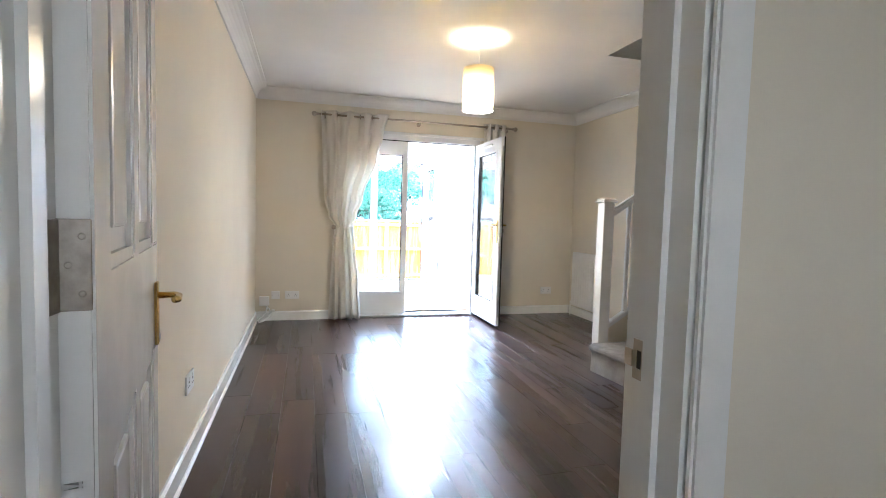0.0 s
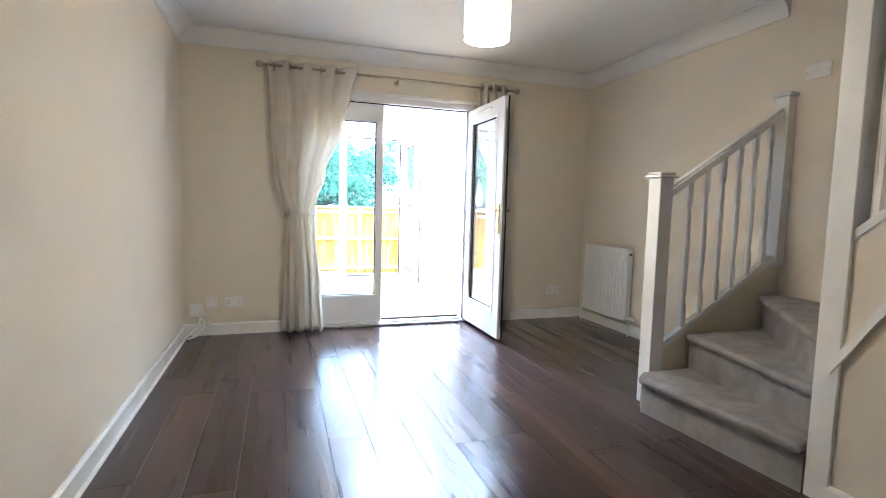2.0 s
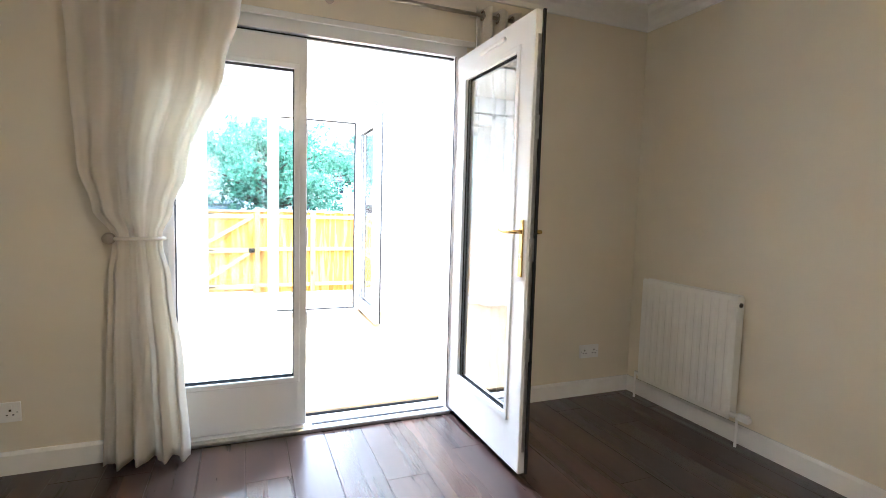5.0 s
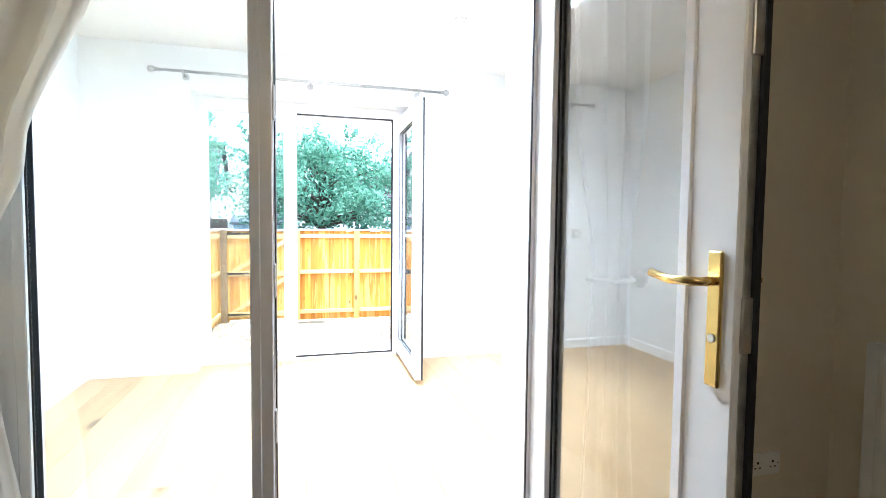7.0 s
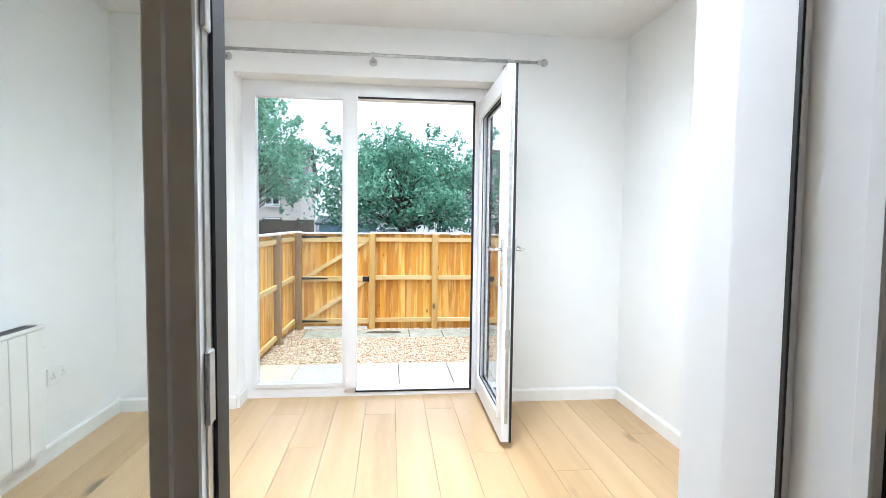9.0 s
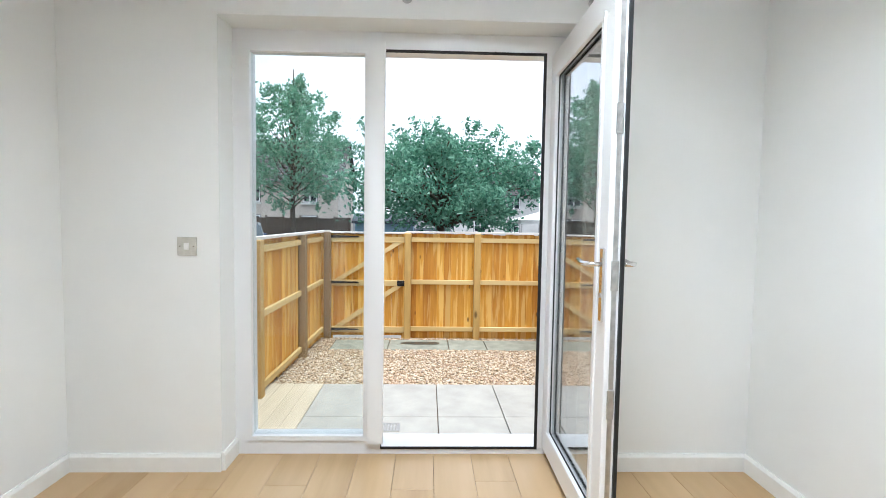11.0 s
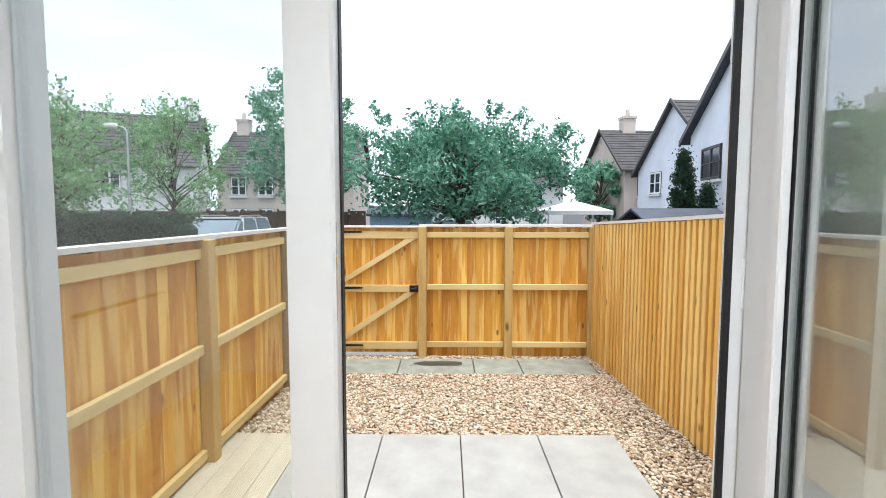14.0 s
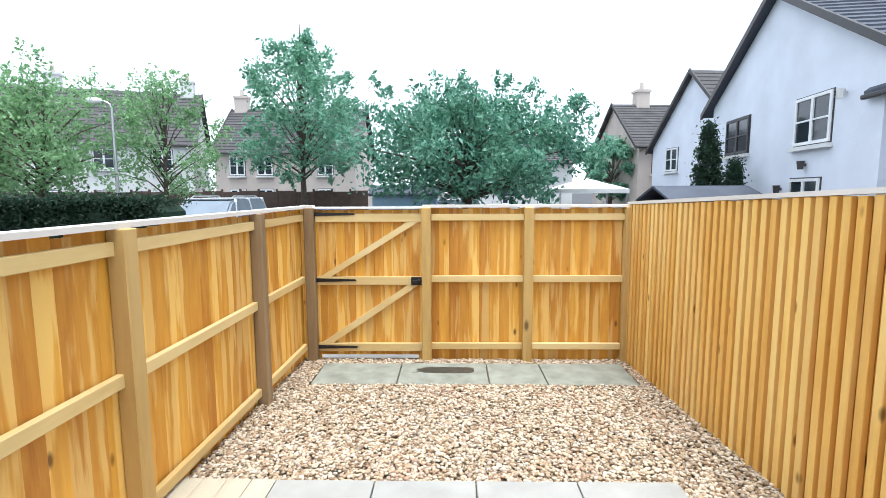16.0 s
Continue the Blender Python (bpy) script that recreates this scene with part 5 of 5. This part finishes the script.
far_house("house", pose(13.6, 22.7, GZ, 0, 0, 5.7), 9.0, 7.05, 4.15, 7.3, HARL_BLUE, TILE_BROWN, "pale rendered gabled house behind the cypress",
          windows=(("x0", 4.6, 5.7, 2.9, 4.0, UPVC), ("x0", 1.6, 2.7, 2.9, 4.0, UPVC)))
far_house("house", pose(12.6, 31.0, GZ, 0, 0, 4.0), 9.5, 7.0, 4.5, 7.2, HARL_WARM, TILE_BROWN, "beige rendered house with a brown tiled roof and chimney",
          windows=(("y0", 0.8, 1.8, 2.9, 4.0, UPVC), ("y0", 4.0, 5.0, 2.9, 4.0, UPVC)), chimneys=((1.6, 3.5, 0.9),))
far_house("house", pose(-28.2, 27.7, GZ, 0, 0, 20.0), 15.6, 8.0, 4.9, 8.4, HARL_WHITE, TILE_BROWN, "long off-white rendered terrace with a brown roof",
          windows=[("y0", u, u + 1.1, z, z + 1.15, UPVC) for u in (1.5, 4.2, 7.6, 10.4, 13.4) for z in (0.9, 3.3)], chimneys=((15.0, 4.0, 0.9), (7.5, 4.0, 0.9)))
far_house("house", pose(-12.3, 33.2, GZ, 0, 0, 0.5), 8.6, 7.0, 4.45, 7.4, HARL_WARM, TILE_BROWN, "beige rendered house with a dark roof behind the trees",
          windows=[("y0", u, u + 0.95, z, z + 1.15, UPVC) for u in (0.9, 2.6, 6.3) for z in (0.95, 2.95)], chimneys=((0.45, 3.5, 0.9),))
far_house("house", pose(2.5, 42.0, GZ, 0, 0, -3.0), 9.0, 7.0, 4.2, 6.6, HARL_WHITE, TILE_BROWN, "white rendered house seen through the tree",
          windows=[("y0", u, u + 1.0, z, z + 1.1, UPVC) for u in (1.0, 3.6, 6.4) for z in (0.95, 2.9)])
far_house("house", pose(-34.0, 13.0, GZ, 0, 0, 75), 9.0, 8.0, 4.6, 7.6, HARL_WARM, TILE_BROWN, "beige rendered house at the edge of the car park")


def leaves(rs, centres, spread, per, size, flat=0.6):
    """Small leaf faces scattered about clump centres, as one vertex and face list."""
    c = np.repeat(centres, per, 0)
    n = len(c)
    d = rs.normal(0, 1, (n, 3))
    d[:, 2] *= flat
    p = c + d * spread * rs.uniform(0.4, 1.0, (n, 1))
    u = rs.normal(0, 1, (n, 3))
    u /= np.linalg.norm(u, axis=1, keepdims=True)
    w = rs.normal(0, 1, (n, 3))
    w -= (w * u).sum(1, keepdims=True) * u
    w /= np.linalg.norm(w, axis=1, keepdims=True)
    s = size * rs.uniform(0.6, 1.3, (n, 1))
    nrm = np.cross(u, w) * s * 0.25
    v = np.stack([p - u * s, p - w * s * 0.5 + nrm, p + u * s, p + w * s * 0.5 + nrm], 1).reshape(-1, 3)
    f = np.arange(4 * n).reshape(-1, 4)
    return v, f


def leaf_ob(name, v, f, material, parent, label):
    me = bpy.data.meshes.new(name)
    me.from_pydata(v.tolist(), [], f.tolist())
    me.materials.append(material)
    ob = new(name, me)
    ob.parent = parent
    return tagged(ob, label, kind="stuff")


def tree(at, trunk, top, radius, material, lobes, per, size, seed, label, low=0.0, sprigs=40, thick=0.13, narrow=0.0):
    """Tapered trunk with limbs; the crown is lobes of small leaves of uneven size with gaps, and sprigs standing out of them."""
    rs = np.random.RandomState(seed)
    rng = random.Random(seed)
    x, y = at
    e = thing("tree", (x, y, GZ), label, "tree", "trees by the car park")
    base = trunk + low
    centre = []
    for i in range(lobes):
        t = (i + rs.uniform(0, 1)) / lobes
        ring = math.sin(math.pi * (0.16 + 0.74 * t)) * (1 - narrow * t)
        a = i * 2.4 + rs.uniform(-0.5, 0.5)
        r = radius * ring * rs.uniform(0.25, 0.92)
        centre.append((x + r * math.cos(a), y + r * math.sin(a), base + (top - base) * (0.10 + (0.80 - 0.14 * (radius > 4)) * t)))
    centre = np.array(centre)
    size_l = radius * rs.uniform(0.13, 0.25, lobes) * (1 - 0.35 * narrow * np.linspace(0, 1, lobes))
    fork = Vector((x + rng.uniform(-0.1, 0.1), y, trunk))
    lead = Vector((x + rng.uniform(-0.3, 0.3), y + rng.uniform(-0.3, 0.3), top - 0.5))
    bm = T((x, y, GZ - 0.05), fork, thick * 1.25, thick * 0.9, n=10)
    tube(bm, fork, lead, thick * 0.88, 0.02, n=8)
    part("trunk", bm, BARK, e)
    for c in centre:
        t = Vector(c)
        a = fork.lerp(lead, max(0.0, min(0.9, (t.z - trunk) / (top - trunk) * 0.7 - 0.08)))
        m = a.lerp(t, 0.5) + Vector((rng.uniform(-0.2, 0.2), rng.uniform(-0.2, 0.2), 0.12))
        bm = T(a, m, thick * 0.36, thick * 0.2, n=6, cap=False)
        tube(bm, m, t, thick * 0.2, 0.01, n=6, cap=False)
        part("limb", bm, BARK, e)
    cs, sp = [], []
    for c, r in zip(centre, size_l):
        k = max(6, int(15 * (r / radius) / 0.2))
        d = rs.normal(0, 1, (k, 3))
        d /= np.linalg.norm(d, axis=1, keepdims=True)
        d[:, 2] *= 0.72 if radius < 4 else 0.5
        cs.append(c + d * r * rs.uniform(0.35, 1.05, (k, 1)))
    v1, f1_ = leaves(rs, np.concatenate(cs), radius * 0.06 + 0.05, per, size, 0.7)
    mid = np.array([x, y, base + (top - base) * 0.4])
    for i in range(sprigs):
        j = rs.randint(lobes)
        d = centre[j] - mid
        d = d / (np.linalg.norm(d) + 1e-6) + rs.normal(0, 0.35, 3) + np.array([0, 0, 0.35])
        d /= np.linalg.norm(d)
        for q in np.linspace(0.8, rs.uniform(1.1, 1.5), 7):
            sp.append(centre[j] + d * size_l[j] * q)
    v2, f2_ = leaves(rs, np.array(sp), 0.12, max(4, per // 6), size * 0.9, 0.9)
    v = np.concatenate([v1, v2])
    f = np.concatenate([f1_, f2_ + len(v1)])
    leaf_ob("crown", v - np.array([x, y, GZ]), f, material, e, "crown of many small green leaves")
    return e


tree((-4.3, 24.7), 1.6, 8.8, 4.3, LEAF_MID, 46, 10, 0.11, 3, "slender green tree with a thin open top", low=0.2, sprigs=150, narrow=0.55)
tree((2.8, 20.7), 0.9, 5.4, 5.0, LEAF_DEEP, 78, 15, 0.105, 8, "broad dense dark green tree with low branches", low=-0.1, sprigs=130, thick=0.2, narrow=0.15)
tree((-8.2, 20.7), 0.8, 5.7, 2.9, LEAF_PALE, 30, 8, 0.08, 12, "light green young tree with an airy crown", low=0.2, sprigs=50, thick=0.09, narrow=0.35)
tree((-11.0, 18.5), 0.9, 5.0, 3.4, LEAF_PALE, 40, 10, 0.085, 17, "light green broad tree beside the hedge", low=0.2, sprigs=60, thick=0.12)
tree((11.8, 33.0), 0.6, 4.4, 2.2, LEAF_MID, 20, 26, 0.13, 21, "green bushy tree between the houses", sprigs=20)
tree((-14.5, 20.0), 1.0, 5.0, 3.2, LEAF_PALE, 26, 22, 0.11, 25, "light green tree at the edge of the car park", sprigs=30)


def cypress(x, y, top, r, seed):
    rs = np.random.RandomState(seed)
    e = thing("cypress", (x, y, GZ), "narrow dark green cypress against the house wall", "tree", "cypresses")
    part("trunk", T((x, y, GZ), (x, y, top - 0.4), 0.07, 0.02, n=8), BARK, e)
    n = 260
    t = rs.uniform(0, 1, n)
    a = rs.uniform(0, 6.283, n)
    rr = r * (1 - t) ** 0.55 * (0.75 + 0.25 * rs.uniform(0, 1, n))
    cs = np.stack([x + rr * np.cos(a), y + rr * np.sin(a), GZ + 0.3 + (top - GZ - 0.3) * t], 1)
    v, f = leaves(rs, cs, 0.11, 40, 0.05, 1.4)
    leaf_ob("foliage", v - np.array([x, y, GZ]), f, LEAF_DARK, e, "dense dark foliage")


cypress(9.75, 17.7, 3.05, 0.5, 5)
cypress(10.15, 17.0, 1.9, 0.32, 6)
cypress(13.4, 24.5, 1.9, 0.4, 7)

hedge = thing("hedge", (-7.0, 14.4, GZ), "long dark clipped hedge beside the car park", "hedge")
rs = np.random.RandomState(9)
n = 1500
cs = np.stack([rs.uniform(-16, -4.3, n), rs.uniform(13.6, 15.2, n), rs.uniform(GZ, 1.0, n)], 1)
face = rs.uniform(0, 1, n) < 0.7
cs[face, 1] = 13.6 + rs.uniform(0, 0.15, face.sum())
cs[rs.uniform(0, 1, n) < 0.4, 2] = 0.98
v, f = leaves(rs, cs, 0.13, 34, 0.05, 0.8)
leaf_ob("foliage", v - np.array([-7.0, 14.4, GZ]), f, LEAF_DARK, hedge, "dense dark leaves")
part("hedge_core", B(-16, 13.75, GZ, -4.4, 15.1, 0.9, bevel=0.15), LEAF_DARK, hedge)


def car(m, paint, label, estate=True):
    """A parked car: local x forward, about 4.4 m long."""
    e = new("car")
    e.matrix_world = m
    ORIGIN[e.name] = Vector((0, 0, 0))
    tagged(e, label, "car", "parked cars")
    side = [(-2.15, 0.35), (-2.2, 0.75), (-2.05, 1.0), (-1.75, 1.05), (2.05, 0.95), (2.2, 0.7), (2.18, 0.35)] if estate else [(-2.15, 0.35), (-2.2, 0.8), (-2.0, 0.98), (-1.4, 1.02), (1.0, 0.98), (2.05, 0.82), (2.2, 0.6), (2.15, 0.35)]
    bm = prism(bmesh.new(), side, -0.88, 0.88, "y")
    bmesh.ops.bevel(bm, geom=list(bm.edges), offset=0.08, segments=2, affect="EDGES")
    part("body", bm, paint, e)
    top = 1.68 if estate else 1.50
    cab = [(-2.0, 1.0), (-1.75, top - 0.08), (-1.4, top), (0.2, top), (0.55, top - 0.08), (1.25, 0.96)]
    bm = bmesh.new()
    lo = [bm.verts.new((x, -0.84 + 0.13 * (z - 1), z)) for x, z in cab]
    hi = [bm.verts.new((x, 0.84 - 0.13 * (z - 1), z)) for x, z in cab]
    bm.faces.new(lo[::-1])
    bm.faces.new(hi)
    for i in range(len(cab)):
        j = (i + 1) % len(cab)
        bm.faces.new((lo[i], lo[j], hi[j], hi[i]))
    bmesh.ops.bevel(bm, geom=list(bm.edges), offset=0.06, segments=2, affect="EDGES")
    part("cabin_glass", bm, CAR_SKY_GLASS, e, "car windows with the sky's reflection put into their colour")
    part("roof_panel", B(-1.7, -0.70, top - 0.015, 0.45, 0.70, top + 0.03, bevel=0.04, seg=2), paint, e)
    for s in (-1, 1):
        for x in (-1.95, -0.75, 0.45):
            bm = bmesh.new()
            tube(bm, (x, s * 0.81, 1.0), (x * 0.85 - (0.12 if x > 0 else -0.05), s * 0.73, top), 0.045, n=6)
            part("pillar", bm, paint, e)
        if estate:
            pipe_pts = [(-1.5, s * 0.62, top + 0.02), (-1.35, s * 0.62, top + 0.08), (0.1, s * 0.62, top + 0.08), (0.25, s * 0.62, top + 0.02)]
            part("roof_rail", pipe(bmesh.new(), pipe_pts, 0.02, 8), STEEL, e)
        for x in (-1.35, 1.35):
            w = part("wheel", T((x, s * 0.70, 0.33), (x, s * 0.90, 0.33), 0.33, n=20), RUBBER, e, "black tyre")
            part("rim", T((x, s * 0.895, 0.33), (x, s * 0.91, 0.33), 0.21, n=16), STEEL, w)
        part("headlight", B(2.10, s * 0.62 - 0.16, 0.62, 2.21, s * 0.62 + 0.16, 0.78, bevel=0.02), PLASTIC, e)
        part("wing_mirror", B(0.75, s * 0.90 - 0.09, 0.98, 0.92, s * 0.90 + 0.09, 1.10, bevel=0.03), paint, e)
    return e


car(pose(-4.9, 17.6, GZ + 0.05, 0, 0, -92), CAR_SILVER, "silver estate car with roof rails parked beyond the fence")
car(pose(-10.6, 21.4, GZ + 0.12, 0, 0, 176), CAR_WHITE, "white car parked behind the hedge", estate=False)
car(pose(1.9, 28.0, GZ, 0, 0, 178), CAR_WHITE, "white car parked under the broad tree", estate=False)

yf = thing("car_park_fence", (-13.0, 27.5, GZ), "dark brown close-boarded fence across the car park", "fence")
for i in range(24):
    x = -24.0 + i * 0.92
    part("fence_panel", B(x + 0.01, 27.5, GZ, x + 0.86, 27.54, 1.22 + 0.05 * (i % 2), bevel=0.01), BROWN_FENCE, yf)
    part("post", B(x - 0.06, 27.46, GZ, x + 0.03, 27.56, 1.36, bevel=0.01), BROWN_FENCE, yf)

lp = thing("street_lamp", (-8.6, 18.7, GZ), "grey steel street lamp by the car park", "street lamp")
part("pole", T((-8.6, 18.7, GZ), (-8.6, 18.7, 3.9), 0.065, 0.04, n=12), STEEL, lp)
part("pole_base", T((-8.6, 18.7, GZ), (-8.6, 18.7, 0.55), 0.10, n=12), STEEL, lp)
part("arm", pipe(bmesh.new(), [(-8.6, 18.7, 3.85), (-8.65, 18.7, 4.0), (-8.8, 18.7, 4.08), (-9.0, 18.7, 4.1)], 0.03, 8), STEEL, lp)
bm = bmesh.new()
lathe(bm, [(0.03, 0.05), (0.09, 0.0), (0.11, -0.18), (0.10, -0.38), (0.04, -0.46)], (-8.95, 18.7, 4.1), "x", 14)
part("lamp_head", bm, PLASTIC, lp, smooth=True)

gz_ = thing("gazebo", (7.5, 22.7, GZ), "white canvas gazebo in a neighbouring garden", "gazebo")
bm = bmesh.new()
a = [bm.verts.new(c) for c in ((6.2, 21.4, 1.28), (8.8, 21.4, 1.28), (8.8, 24.0, 1.28), (6.2, 24.0, 1.28))]
b = [bm.verts.new(c) for c in ((6.2, 21.4, 1.12), (8.8, 21.4, 1.12), (8.8, 24.0, 1.12), (6.2, 24.0, 1.12))]
t = bm.verts.new((7.5, 22.7, 1.72))
for i in range(4):
    bm.faces.new((a[i], a[(i + 1) % 4], t))
    bm.faces.new((a[i], a[(i + 1) % 4], b[(i + 1) % 4], b[i]))
part("canopy", bm, CANVAS, gz_)
for x in (6.25, 8.75):
    for y in (21.45, 23.95):
        part("leg", B(x - 0.03, y - 0.03, GZ, x + 0.03, y + 0.03, 1.2), STEEL, gz_)

shed = thing("garden_shed", (8.6, 15.6, GZ), "low dark-roofed garden shed beyond the fence", "shed")
part("shed_wall", B(7.5, 14.7, GZ, 9.6, 16.6, 0.95), BROWN_FENCE, shed)
part("shed_roof", prism(bmesh.new(), [(14.5, 0.9), (15.65, 1.27), (16.8, 0.9), (16.8, 0.96), (15.65, 1.33), (14.5, 0.96)], 7.35, 9.75, "x"), TILE, shed)
shed = thing("garden_shed", (0.2, 26.0, GZ), "pale blue painted shed beneath the broad tree", "shed")
part("shed_wall", B(-1.4, 25.2, GZ, 1.5, 27.0, 1.0), SHED_BLUE, shed)
part("shed_roof", prism(bmesh.new(), [(25.0, 1.0), (27.2, 1.0), (27.2, 1.12), (26.1, 1.5), (25.0, 1.12)], -1.55, 1.65, "x"), TILE, shed)


def bin_(x, y):
    e = thing("wheelie_bin", (x, y, GZ), "blue plastic wheelie bin in the car park", "bin", "wheelie bins")
    bm = bmesh.new()
    lo = [bm.verts.new((x + a, y + b, GZ + 0.08)) for a, b in ((-0.22, -0.26), (0.22, -0.26), (0.22, 0.26), (-0.22, 0.26))]
    hi = [bm.verts.new((x + a, y + b, GZ + 1.12)) for a, b in ((-0.28, -0.34), (0.28, -0.34), (0.28, 0.34), (-0.28, 0.34))]
    bm.faces.new(lo[::-1])
    bm.faces.new(hi)
    for i in range(4):
        bm.faces.new((lo[i], lo[(i + 1) % 4], hi[(i + 1) % 4], hi[i]))
    part("body", bm, BIN_BLUE, e)
    part("lid", B(x - 0.31, y - 0.37, GZ + 1.12, x + 0.31, y + 0.37, GZ + 1.19, bevel=0.025), BIN_BLUE, e)
    for s in (-1, 1):
        part("wheel", T((x + s * 0.24, y + 0.26, GZ + 0.1), (x + s * 0.30, y + 0.26, GZ + 0.1), 0.1, n=14), RUBBER, e)


for x in (-6.6, -5.8, -3.4, -2.7):
    bin_(x, 24.0)

# ---- floor boards ----


def boards(parent, material, x0, x1, y0, y1, top, width, length, seed):
    """Rows of boards along y, staggered, each an object of its own on shared meshes."""
    rng = random.Random(seed)
    cache = {}
    rows = math.ceil((x1 - x0) / width)
    for r in range(rows):
        xa = x0 + r * width
        w = min(width, x1 - xa)
        y = y0 - rng.uniform(0.0, length * 0.85)
        while y < y1:
            a, b = max(y, y0), min(y + length, y1)
            y += length
            if b - a < 0.04:
                continue
            key = (round(w, 3), round(b - a, 2))
            if key not in cache:
                bm = B(0, 0, -0.012, w - 0.0012, b - a - 0.0012, 0, bevel=0.0011)
                bmesh.ops.recalc_face_normals(bm, faces=bm.faces)
                me = bpy.data.meshes.new("board")
                bm.to_mesh(me)
                bm.free()
                me.materials.append(material)
                cache[key] = me
            ob = new("floor_board", cache[key])
            ob.location = (xa, a, top)
            ob.parent = parent


boards(floor, WALNUT, LX0, LX1, -7.2, 0.02, 0.0, 0.192, 1.285, 3)
boards(floor_sun, OAK, SX0, SX1, 0.156, 2.85, SF, 0.19, 1.9, 5)
